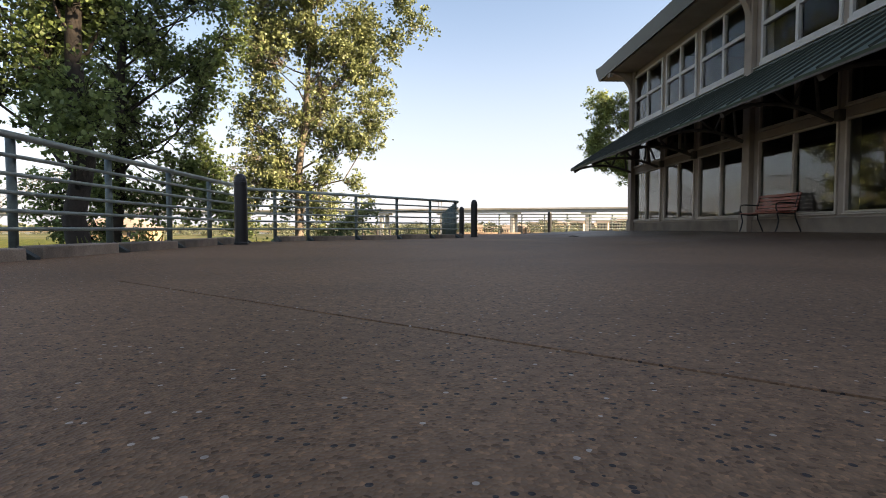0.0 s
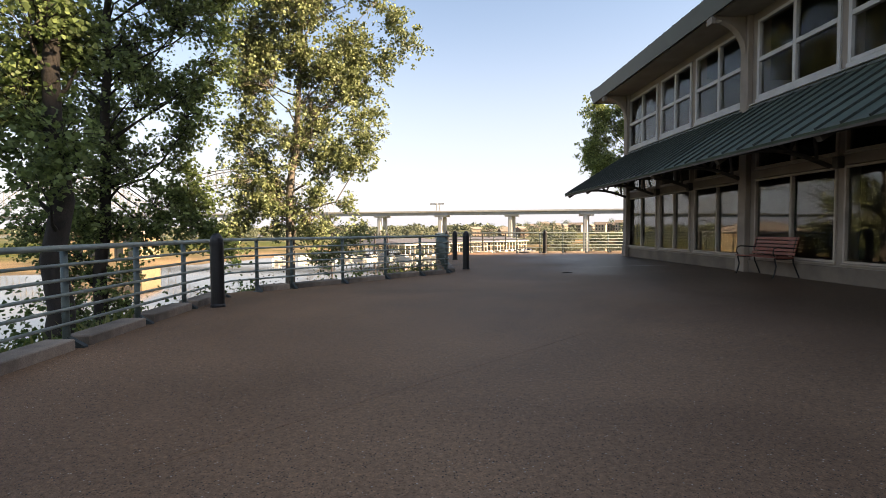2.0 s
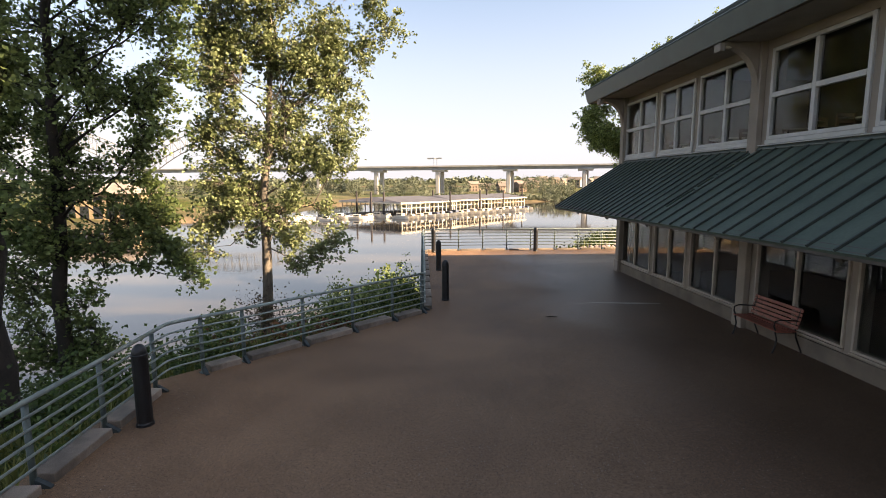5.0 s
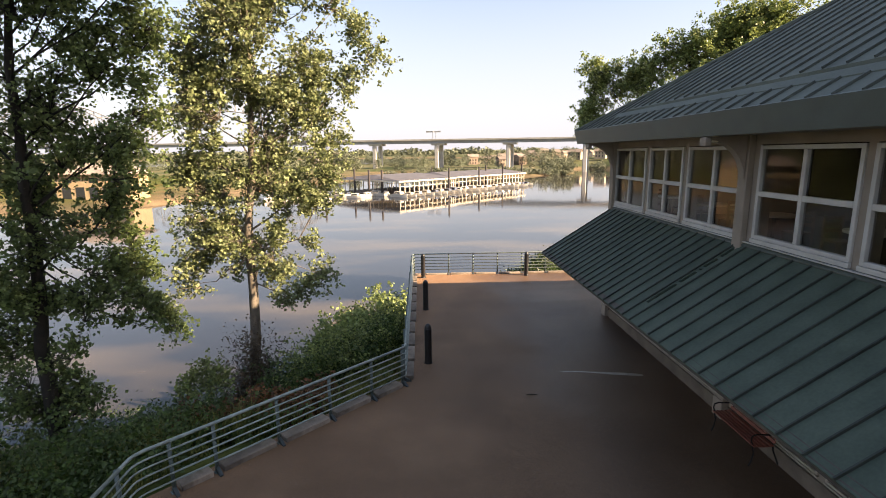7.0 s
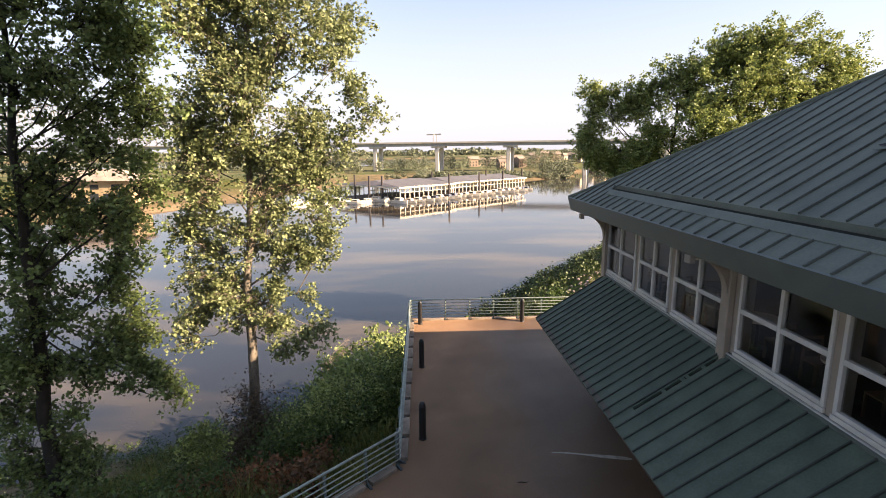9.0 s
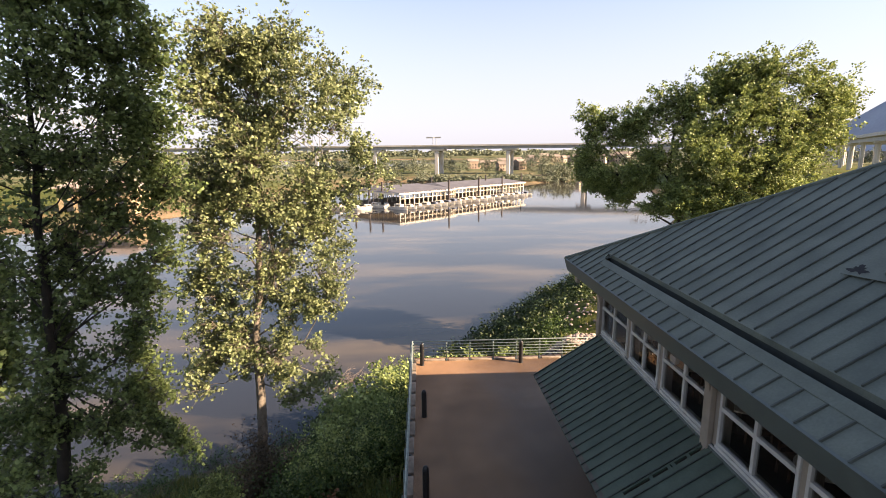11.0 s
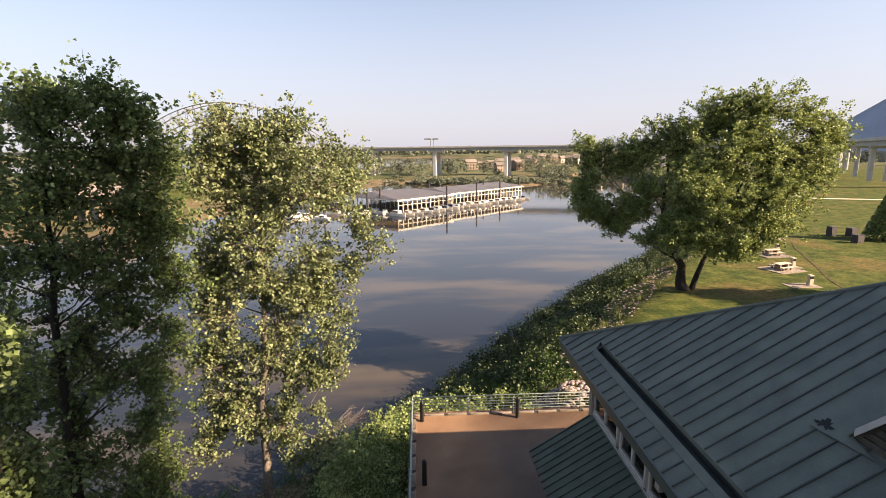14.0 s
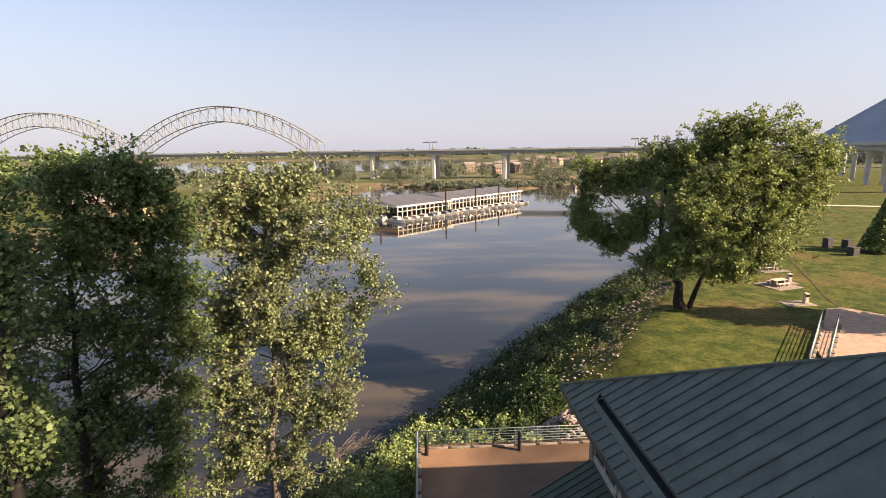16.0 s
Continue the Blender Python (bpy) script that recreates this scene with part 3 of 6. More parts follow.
def railing(posts, label, inward, rng, kerb=1.0, bend=None, shift=0.1):
    """A fence of its own along a straight run: posts, six pipes and the concrete blocks that stand between the posts."""
    posts = [Vector(p) for p in posts]
    a, b = posts[0], posts[-1]
    way = (b - a).normalized()
    f = empty("railing", a)
    turn = Matrix.Rotation(math.atan2(way.y, way.x), 4, "Z")
    n = Vector((-way.y, way.x, 0)) * inward
    # the posts stand just outside the pipes
    for p in posts:
        at = Matrix.Translation(p - a - n * 0.06)
        piece("post", POST, f, at)
        piece("foot_plate", BASE, f, at @ turn)
        piece("foot_bracket", BRACKET, f, at @ turn @ Matrix.Rotation(math.pi if inward < 0 else 0, 4, "Z"))
    for k in range(6):
        z, r = (1.06, 0.032) if k == 0 else (1.06 - 0.155 * k - 0.02, 0.018)
        bm = bmesh.new()
        tube(bm, [Vector((0, 0, z)), b - a + Vector((0, 0, z))], r, 8)
        part("top_rail" if k == 0 else "rail", bm, LIT_PIPE, f, smooth=True)
        if bend:
            # the pipes turn the corner in a short bow and meet the next run
            c, e, u = Vector(bend[0]) - a, Vector(bend[1]) - a, Vector((0, 0, z))
            p1, p2 = (b - a).lerp(c, 0.6), c.lerp(e, 0.4)
            arc = [b - a + u] + [p1.lerp(c, q).lerp(c.lerp(p2, q), q) + u for q in (0, 0.25, 0.5, 0.75, 1)] + [e + u]
            part("rail_bend", tube(bmesh.new(), arc, r, 8), LIT_PIPE, f, smooth=True)
    tagged(f, label, "railing", "terrace railing")
    for p, q in zip(posts, posts[1:]):
        m = Matrix.Translation((p + q) / 2 - a + n * (shift * kerb + rng.uniform(-0.02, 0.02) * kerb) + Vector((0, 0, rng.uniform(-0.012, 0.012))))
        m = m @ turn @ Matrix.Rotation(radians(rng.uniform(-0.8, 0.8)), 4, "Z") @ Matrix.Diagonal(((q - p).length - 0.2, kerb, 0.4 + 0.6 * kerb, 1))
        piece("kerb_block", KERB, f, m)
    return f


rng = np.random.default_rng(4)
west = [(-3.5, -8.64 + 1.303 * k, 0) for k in range(13)] + [(-3.5, 8.27, 0), (-3.5, 9.6, 0)]
railing(west, "blue-green painted pipe railing along concrete kerb blocks", -1, rng, bend=((-3.5, 9.99, 0), (-3.1, 10.39, 0)), shift=-0.04)
diag = [(x, x + 13.49, 0) for x in (-3.1, -2.55, -1.62, -0.7, 0.17, 0.9)]
railing(diag, "blue-green painted pipe railing running diagonally to the corner", -1, rng, bend=((0.95, 14.44, 0), (0.95, 14.62, 0)), shift=-0.1)
north_west = [(0.95, 14.62 + 1.155 * k, 0) for k in range(11)]
railing(north_west, "blue-green painted pipe railing on the river side", -1, rng, 0.8, bend=((0.95, 26.42, 0), (1.0, 26.42, 0)))
north = [(1.0, 26.42, 0)] + [(2.74 + 1.235 * (k - 1), 26.42, 0) for k in range(1, 14)]
railing([(1.0, 26.42, 0), (1.5, 26.42, 0)] + north[1:], "sunlit pipe railing at the river end of the terrace", -1, rng, 0.5)

# ---- visitor building ----

WALL_X, WALL_N, WALL_S, WALL_E = 8.1, 19.15, -26.0, 29.0
EAVE_X, EAVE_N, EAVE_Z, SLOPE = 7.02, 20.25, 6.72, 0.59
HALF = 11.5
# bay by bay: the window's middle and half its width
BAYS = [(17.84, 1.13), (15.54, 0.93), (13.27, 1.12), (10.6, 1.16), (8.22, 1.05), (6.06, 0.98), (3.55, 1.12), (1.15, 1.02), (-1.05, 0.98), (-3.55, 1.12)]
building = empty("building", (WALL_X, WALL_N, 0))
tagged(building, "two-storey visitor building with green metal roof and awning", "building")
O = Vector((WALL_X, WALL_N, 0))


def on_building(name, bm, mat, label="", parent=None, smooth=False):
    """Geometry given in world metres, as a part of the building."""
    bmesh.ops.translate(bm, vec=-O, verts=bm.verts)
    return part(name, bm, mat, parent or building, label, smooth)


# the west wall, with the window openings left free
def strip(bm, y0, y1, z0, z1, x0=WALL_X, x1=WALL_X + 0.3):
    box(bm, x0, x1, y0, y1, z0, z1)


bm = bmesh.new()
strip(bm, WALL_S, WALL_N, -0.3, 0.56)
strip(bm, WALL_S, WALL_N, 2.42, 2.62)
strip(bm, WALL_S, WALL_N, 3.55, 4.2)
strip(bm, WALL_S, WALL_N, 6.12, 7.0)
edges = sorted([WALL_N] + [c + s * (h + 0.005) for c, h in BAYS for s in (1, -1)] + [WALL_S])
for y0, y1 in zip(edges[0::2], edges[1::2]):
    for z0, z1 in ((0.56, 2.42), (2.62, 3.55), (4.2, 6.12)):
        strip(bm, y0, y1, z0, z1)
on_building("west_wall", bm, STUCCO, "tan stucco wall with rows of window openings")
bm = bmesh.new()
box(bm, WALL_X + 0.3, WALL_E, WALL_N - 0.3, WALL_N, -0.3, 6.9)
on_building("north_wall", bm, STUCCO)
bm = bmesh.new()
box(bm, WALL_E - 0.3, WALL_E, WALL_S, WALL_N - 0.3, -0.3, 6.9)
on_building("east_wall", bm, STUCCO)
bm = bmesh.new()
box(bm, WALL_X + 0.3, WALL_E - 0.3, WALL_S, WALL_S + 0.3, -0.3, 6.9)
on_building("south_wall", bm, STUCCO)
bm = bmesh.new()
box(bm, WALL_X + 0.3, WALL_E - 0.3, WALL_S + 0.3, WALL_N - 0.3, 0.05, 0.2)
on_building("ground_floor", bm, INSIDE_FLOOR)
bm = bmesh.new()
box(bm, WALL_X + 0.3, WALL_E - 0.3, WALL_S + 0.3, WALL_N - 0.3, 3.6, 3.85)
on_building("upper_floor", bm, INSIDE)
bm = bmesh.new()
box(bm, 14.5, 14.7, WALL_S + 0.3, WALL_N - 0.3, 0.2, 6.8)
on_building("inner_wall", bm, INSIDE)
# the plinth course under the lower windows, its stucco darkened for the awning's shade
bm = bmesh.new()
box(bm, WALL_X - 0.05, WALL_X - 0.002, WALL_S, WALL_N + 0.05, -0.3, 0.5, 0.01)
on_building("plinth", bm, material("shaded_plinth_stucco", (0.205, 0.16, 0.122), 0.9, scale=2, vary=0.25, bump=0.35, fine=150), "plain tan stucco plinth with shade put into its colour")

# pilasters
for y in (WALL_N - 0.1, 12.08, 4.9, -2.3):
    bm = bmesh.new()
    box(bm, WALL_X - 0.14, WALL_X - 0.004, y - 0.14, y + 0.14, 0.1, 6.35, 0.012)
    box(bm, WALL_X - 0.17, WALL_X - 0.004, y - 0.17, y + 0.17, 0.1, 0.62, 0.012)
    on_building("pilaster", bm, STUCCO)


def window(y, half, z0, z1, cross):
    """A framed window of two lights, with a cross bar where the upper storey has one."""
    trim, deep, lip = (TRIM, 0.075, 0.09) if cross else (LOWTRIM, 0.045, 0.035)
    w = on_building("window", box(bmesh.new(), WALL_X - 0.06, WALL_X - 0.003, y - half - 0.015, y + half + 0.015, z0 - lip, z0 - 0.005, 0.008), trim, "pale painted window with dark glass" if cross else "large tan-framed window with dark glass")

    def bar(name, y0, y1, a, b, d=0.07):
        on_building(name, box(bmesh.new(), WALL_X - 0.04, WALL_X + d, y0, y1, a, b, 0.006), trim, parent=w)

    thin = 0.045 if cross else 0.032
    bar("jamb", y - half, y - half + deep, z0, z1)
    bar("jamb", y + half - deep, y + half, z0, z1)
    bar("head", y - half + deep + 0.002, y + half - deep - 0.002, z1 - deep, z1)
    bar("sill", y - half + deep + 0.002, y + half - deep - 0.002, z0, z0 + deep)
    bar("mullion", y - thin, y + thin, z0 + deep + 0.002, z1 - deep - 0.002)
    if cross:
        bar("glazing_bar", y - half + 0.077, y - 0.047, cross - 0.05, cross + 0.05)
        bar("glazing_bar", y + 0.047, y + half - 0.077, cross - 0.05, cross + 0.05)
    zs = [z0 + deep - 0.005, cross, z1 - deep + 0.005] if cross else [z0 + deep - 0.005, z1 - deep + 0.005]
    for s in (-1, 1):
        for a, b in zip(zs, zs[1:]):
            y0, y1 = sorted((y + s * (thin - 0.005), y + s * (half - deep + 0.005)))
            p = on_building("pane", box(bmesh.new(), WALL_X + 0.025, WALL_X + 0.033, y0, y1, a, b), TINTED if cross else GLASS, parent=w)
            p.visible_shadow = False


for y, half in BAYS:
    window(y, half, 0.58, 2.40, None)
    window(y, half, 2.64, 3.52, None)
    window(y, half, 4.28, 6.10, 5.17)

# the weather board under the upper windows and the thin ledge over the awning
for y0, y1 in ((12.23, WALL_N - 0.26), (5.05, 11.93), (-2.15, 4.75)):
    on_building("apron_board", box(bmesh.new(), WALL_X - 0.05, WALL_X - 0.003, y0, y1, 4.105, 4.185, 0.006), FASCIA, "grey-green board under the upper windows")
    on_building("ledge", box(bmesh.new(), WALL_X - 0.1, WALL_X - 0.003, y0, y1, 4.16, 4.184 - 0.003, 0.004), TRIM)

# ---- roof: hipped, with a box gutter sunk near the eave ----
GUT0, GUT1, GUT_N = 7.58, 7.98, 18.0


def roof_z(x):
    return EAVE_Z + SLOPE * (x - EAVE_X)


R0 = EAVE_X + HALF
bm = bmesh.new()
EAST = EAVE_X + 2 * HALF
SOUTH = WALL_S - 1.1
th = (0, 0, -0.12)


def slope_w(x, y):
    return (x, y, roof_z(x))


dn = GUT1 - EAVE_X
d0 = GUT0 - EAVE_X
bm = bmesh.new()
# the strip below the gutter, the corner beyond its end, and the field above it
quad_prism(bm, [slope_w(EAVE_X, SOUTH), slope_w(GUT0, SOUTH + d0), slope_w(GUT0, GUT_N), slope_w(EAVE_X, GUT_N)], th)
quad_prism(bm, [slope_w(EAVE_X, GUT_N), slope_w(GUT0, GUT_N), slope_w(GUT1, GUT_N + 0.4), slope_w(GUT1, EAVE_N - dn), slope_w(EAVE_X, EAVE_N)], th)
quad_prism(bm, [slope_w(GUT1, SOUTH + dn), slope_w(R0, SOUTH + HALF), slope_w(R0, EAVE_N - HALF), slope_w(GUT1, EAVE_N - dn)], th)
west_slope = on_building("west_slope", bm, ROOF, "grey-green standing-seam metal roof")
bm = bmesh.new()
quad_prism(bm, [(EAVE_X, EAVE_N, EAVE_Z), (R0, EAVE_N - HALF, roof_z(R0)), (EAST, EAVE_N, EAVE_Z)], th)
on_building("north_slope", bm, ROOF)
bm = bmesh.new()
quad_prism(bm, [(EAST, EAVE_N, EAVE_Z), (R0, EAVE_N - HALF, roof_z(R0)), (R0, SOUTH + HALF, roof_z(R0)), (EAST, SOUTH, EAVE_Z)], th)
on_building("east_slope", bm, ROOF)
bm = bmesh.new()
quad_prism(bm, [(EAST, SOUTH, EAVE_Z), (R0, SOUTH + HALF, roof_z(R0)), (EAVE_X, SOUTH, EAVE_Z)], th)
on_building("south_slope", bm, ROOF)
# gutter: a broad raised kerb, the trough behind it and the step up to the field
KERB_X = GUT0 + 0.13
bm = bmesh.new()
quad_prism(bm, [(GUT0 - 0.05, SOUTH + 0.6, roof_z(GUT0) - 0.01), (KERB_X, SOUTH + 0.6, roof_z(KERB_X) + 0.05), (KERB_X, GUT_N + 0.05, roof_z(KERB_X) + 0.05), (GUT0 - 0.05, GUT_N, roof_z(GUT0) - 0.01)], (0, 0, -0.1))
quad_prism(bm, [(KERB_X - 0.06, SOUTH + 0.6, roof_z(KERB_X) - 0.05), (KERB_X, SOUTH + 0.6, roof_z(KERB_X) - 0.05), (KERB_X, GUT_N + 0.05, roof_z(KERB_X) - 0.05), (KERB_X - 0.06, GUT_N + 0.05, roof_z(KERB_X) - 0.05)], (0, 0, -0.2))
on_building("gutter_lip", bm, ROOF, "raised metal kerb of the box gutter", smooth=False)
# trough and step are much darker than the roof metal
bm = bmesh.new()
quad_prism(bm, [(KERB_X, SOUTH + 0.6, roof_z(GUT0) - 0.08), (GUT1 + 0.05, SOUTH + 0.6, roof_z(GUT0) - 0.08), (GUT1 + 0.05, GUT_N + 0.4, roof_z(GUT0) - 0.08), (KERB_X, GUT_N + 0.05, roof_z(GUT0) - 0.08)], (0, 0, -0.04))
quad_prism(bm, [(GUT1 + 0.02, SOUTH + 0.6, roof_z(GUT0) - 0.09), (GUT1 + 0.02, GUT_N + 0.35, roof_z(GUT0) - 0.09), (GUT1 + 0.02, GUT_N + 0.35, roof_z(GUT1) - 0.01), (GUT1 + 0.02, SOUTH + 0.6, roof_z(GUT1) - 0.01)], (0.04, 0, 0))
on_building("gutter_trough", bm, material("dark_gutter_metal", (0.04, 0.046, 0.042), 0.8, scale=3, vary=0.3), "dark sunken gutter trough")
# standing seams, each a thin upright rib
wn = Vector((-SLOPE, 0, 1)).normalized()
SEAM_STEP = 0.477
y = 12.3 + 0.477 * 16
k = 0
while y > -9:
    run = min(HALF, EAVE_N - y)
    bm = bmesh.new()
    spans = [(EAVE_X + 0.02, EAVE_X + run - 0.02)]
    if y < GUT_N:
        spans = [(EAVE_X + 0.02, GUT0 - 0.05), (GUT1 + 0.02, EAVE_X + run - 0.02)]
    for a, b in spans:
        if b > a + 0.05:
            quad_prism(bm, [slope_w(a, y - 0.013), slope_w(b, y - 0.013), slope_w(b, y + 0.013), slope_w(a, y + 0.013)], wn * 0.04)
    on_building("seam", bm, SEAM, parent=west_slope)
    y -= SEAM_STEP
# hip cap
bm = bmesh.new()
tube(bm, [(EAVE_X, EAVE_N, EAVE_Z + 0.02), (R0, EAVE_N - HALF, roof_z(R0) + 0.02)], 0.06, 6)
on_building("hip_cap", bm, ROOF)
# fascia and soffit
bm = bmesh.new()
quad_prism(bm, [(EAVE_X - 0.03, SOUTH, EAVE_Z + 0.01), (EAVE_X - 0.03, EAVE_N + 0.03, EAVE_Z + 0.01), (EAVE_X + 0.07, EAVE_N - 0.07, 6.29), (EAVE_X + 0.07, SOUTH, 6.29)], (0.05, 0, 0.02))
quad_prism(bm, [(EAVE_X - 0.03, EAVE_N + 0.03, EAVE_Z + 0.01), (EAST, EAVE_N + 0.03, EAVE_Z + 0.01), (EAST, EAVE_N - 0.07, 6.29), (EAVE_X + 0.07, EAVE_N - 0.07, 6.29)], (0, -0.05, 0.02))
on_building("fascia", bm, FASCIA, "deep grey-green metal fascia")
bm = bmesh.new()
quad_prism(bm, [(EAVE_X + 0.19, SOUTH, 6.3), (WALL_X, SOUTH, 6.3), (WALL_X, EAVE_N - 0.19, 6.3), (EAVE_X + 0.19, EAVE_N - 0.19, 6.3)], (0, 0, 0.05))
quad_prism(bm, [(WALL_X, WALL_N, 6.3), (WALL_E, WALL_N, 6.3), (WALL_E, EAVE_N - 0.19, 6.3), (WALL_X, EAVE_N - 0.19, 6.3)], (0, 0, 0.05))
on_building("soffit", bm, STUCCO, "tan soffit under the eaves")


def bracket(y):
    """A curved knee bracket from the pilaster to the eave."""
    bm = bmesh.new()
    n = 9
    arc = [(WALL_X - 0.16 - 0.80 * (1 - math.cos(t)), 5.42 + 0.80 * math.sin(t)) for t in np.linspace(0, math.pi / 2, n)]
    pts = arc + [(WALL_X - 0.96, 6.28), (WALL_X - 0.16, 6.28)]
    a = [bm.verts.new((x, y - 0.09, z)) for x, z in pts]
    b = [bm.verts.new((x, y + 0.09, z)) for x, z in pts]
    bm.faces.new(a)
    bm.faces.new(b[::-1])
    for i in range(len(pts)):
        j = (i + 1) % len(pts)
        bm.faces.new((a[j], a[i], b[i], b[j]))
    bmesh.ops.recalc_face_normals(bm, faces=bm.faces)
    box(bm, WALL_X - 1.02, WALL_X - 0.9, y - 0.11, y + 0.11, 6.1, 6.27, 0.01)
    return on_building("eave_bracket", bm, STUCCO, "curved tan eave bracket")


for y in (WALL_N - 0.1, 12.08, 4.9):
    bracket(y)
# small floodlight on the soffit
bm = bmesh.new()
box(bm, EAVE_X + 0.2, EAVE_X + 0.34, 12.0, 12.12, 6.17, 6.29, 0.01)
box(bm, EAVE_X + 0.25, EAVE_X + 0.3, 12.04, 12.08, 6.26, 6.3)
on_building("floodlight", bm, WHITE, "small white floodlight under the eave")

# ---- dormer on the roof: a low gable facing the terrace ----
RIDGE_Y, RIDGE_Z, DX, PITCH = 8.3, 10.75, 9.83, 1.1


def dormer_roof(y):
    return RIDGE_Z - PITCH * abs(y - RIDGE_Y)


dormer = None
for s in (1, -1):
    y0, y1 = RIDGE_Y + 2.09 * s, RIDGE_Y + 1.8 * s
    bm = bmesh.new()
    quad_prism(bm, [(9.95, y0, dormer_roof(y0) + 0.03), (13.85, RIDGE_Y, RIDGE_Z + 0.03), (DX, RIDGE_Y, RIDGE_Z + 0.03), (DX, y1, dormer_roof(y1) + 0.03)], (0, 0, -0.05))
    bmesh.ops.recalc_face_normals(bm, faces=bm.faces)
    slope = on_building("dormer_slope", bm, ROOF, "plain metal slope of the roof dormer", parent=dormer)
    dormer = dormer or slope
    bm = bmesh.new()
    quad_prism(bm, [(DX - 0.03, y1, dormer_roof(y1) + 0.035), (DX - 0.03, RIDGE_Y, RIDGE_Z + 0.035), (DX - 0.03, RIDGE_Y, RIDGE_Z - 0.13), (DX - 0.03, y1, dormer_roof(y1) - 0.13)], (0.026, 0, 0))
    bmesh.ops.recalc_face_normals(bm, faces=bm.faces)
    on_building("rake_board", bm, TRIM, "white painted rake board", parent=dormer)
bm = bmesh.new()
quad_prism(bm, [(10.0, RIDGE_Y - 2.05, roof_z(10.0) - 0.05), (10.0, RIDGE_Y + 2.05, roof_z(10.0) - 0.05), (10.0, RIDGE_Y, RIDGE_Z - 0.04)], (0.06, 0, 0))
on_building("gable_wall", bm, TIMBER, "dark louvred gable wall", parent=dormer)
for k in range(11):
    z = roof_z(10.0) + 0.12 + 0.17 * k
    w = (RIDGE_Z - z) / PITCH - 0.2
    bm = bmesh.new()
    box(bm, 9.94, 9.99, RIDGE_Y - w, RIDGE_Y + w, z, z + 0.06, 0.004)
    on_building("louvre", bm, TIMBER, parent=dormer)
# plain sheet flashing round the dormer's foot and up its valley
bm = bmesh.new()
for s in (1, -1):
    quad_prism(bm, [Vector(slope_w(x, RIDGE_Y + s * y)) + wn * 0.046 for x, y in ((9.86, 1.3), (9.72, 2.72), (13.2, 2.8), (13.2, 0.3), (10.0, 2.0))], wn * 0.006)
on_building("valley_flashing", bm, ROOF, "plain sheet-metal flashing beside the dormer", parent=dormer)
# sooty patch where the dormer's valley drains
bm = bmesh.new()
ring = []
for k in range(36):
    a = 2 * math.pi * k / 36
    rr = 1 + 0.3 * math.sin(3 * a + 1) + 0.22 * math.sin(7 * a) + 0.15 * math.sin(13 * a + 2)
    x, y = 9.88 + 0.1 * rr * math.cos(a), 10.84 + 0.17 * rr * math.sin(a)
    ring.append(bm.verts.new((x, y, roof_z(x) + 0.066)))
bm.faces.new(ring)
on_building("soot_stain", bm, material("soot", (0.02, 0.021, 0.022), 0.9, vary=0.4, scale=9), "dark soot stain on the roof metal", parent=dormer)

# ---- awning ----
AX0, AZ0, AX1, AZ1 = 5.63, 2.56, 8.06, 4.1
AN, GAP0, GAP1 = 19.08, 11.98, 12.08
awn_n = Vector((-(AZ1 - AZ0), 0, AX1 - AX0)).normalized()


def awn(u, y):
    """A point of the awning, u from its edge up to the wall; the edge eases towards the wall southwards."""
    x0, z0 = AX0 + 0.008 * (AN - y), AZ0 + 0.004 * (AN - y)
    return (x0 + u * (AX1 - x0), y, z0 + u * (AZ1 - z0))


bm = bmesh.new()
quad_prism(bm, [awn(0, GAP1), awn(1, GAP1), awn(1, AN), awn(0, AN)], awn_n * -0.05)
quad_prism(bm, [awn(0, WALL_S), awn(1, WALL_S), awn(1, GAP0), awn(0, GAP0)], awn_n * -0.05)
quad_prism(bm, [awn(0, GAP0), awn(0.2, GAP0), awn(0.2, GAP1), awn(0, GAP1)], awn_n * -0.05)
for u in (0.45, 0.62, 0.66, 0.8):
    quad_prism(bm, [awn(u, GAP0), awn(u + 0.03, GAP0), awn(u + 0.03, GAP1), awn(u, GAP1)], awn_n * -0.05)
awning = on_building("awning", bm, AWNING, "green standing-seam metal awning over the lower windows")
y = AN - 0.1
while y > -6:
    bm = bmesh.new()
    if not GAP0 - 0.05 < y < GAP1 + 0.05:
        quad_prism(bm, [awn(0, y - 0.012), awn(1, y - 0.012), awn(1, y + 0.012), awn(0, y + 0.012)], awn_n * 0.035)
        on_building("seam", bm, GROOVE, parent=awning)
    else:
        bm.free()
    y -= 0.36 if y > GAP1 else 0.425
bm = bmesh.new()
quad_prism(bm, [awn(0.01, WALL_S), awn(0.05, WALL_S), awn(0.05, AN - 0.02), awn(0.01, AN - 0.02)], (0, 0, -0.09))
on_building("edge_beam", bm, TIMBER, parent=awning)
bm = bmesh.new()
quad_prism(bm, [(AX1 - 0.06, WALL_S, AZ1 - 0.02), (AX1 + 0.03, WALL_S, AZ1 + 0.05), (AX1 + 0.03, AN, AZ1 + 0.05), (AX1 - 0.06, AN, AZ1 - 0.02)], (0.0, 0, 0.03))
on_building("flashing", bm, FASCIA, "painted metal flashing above the awning", parent=awning)
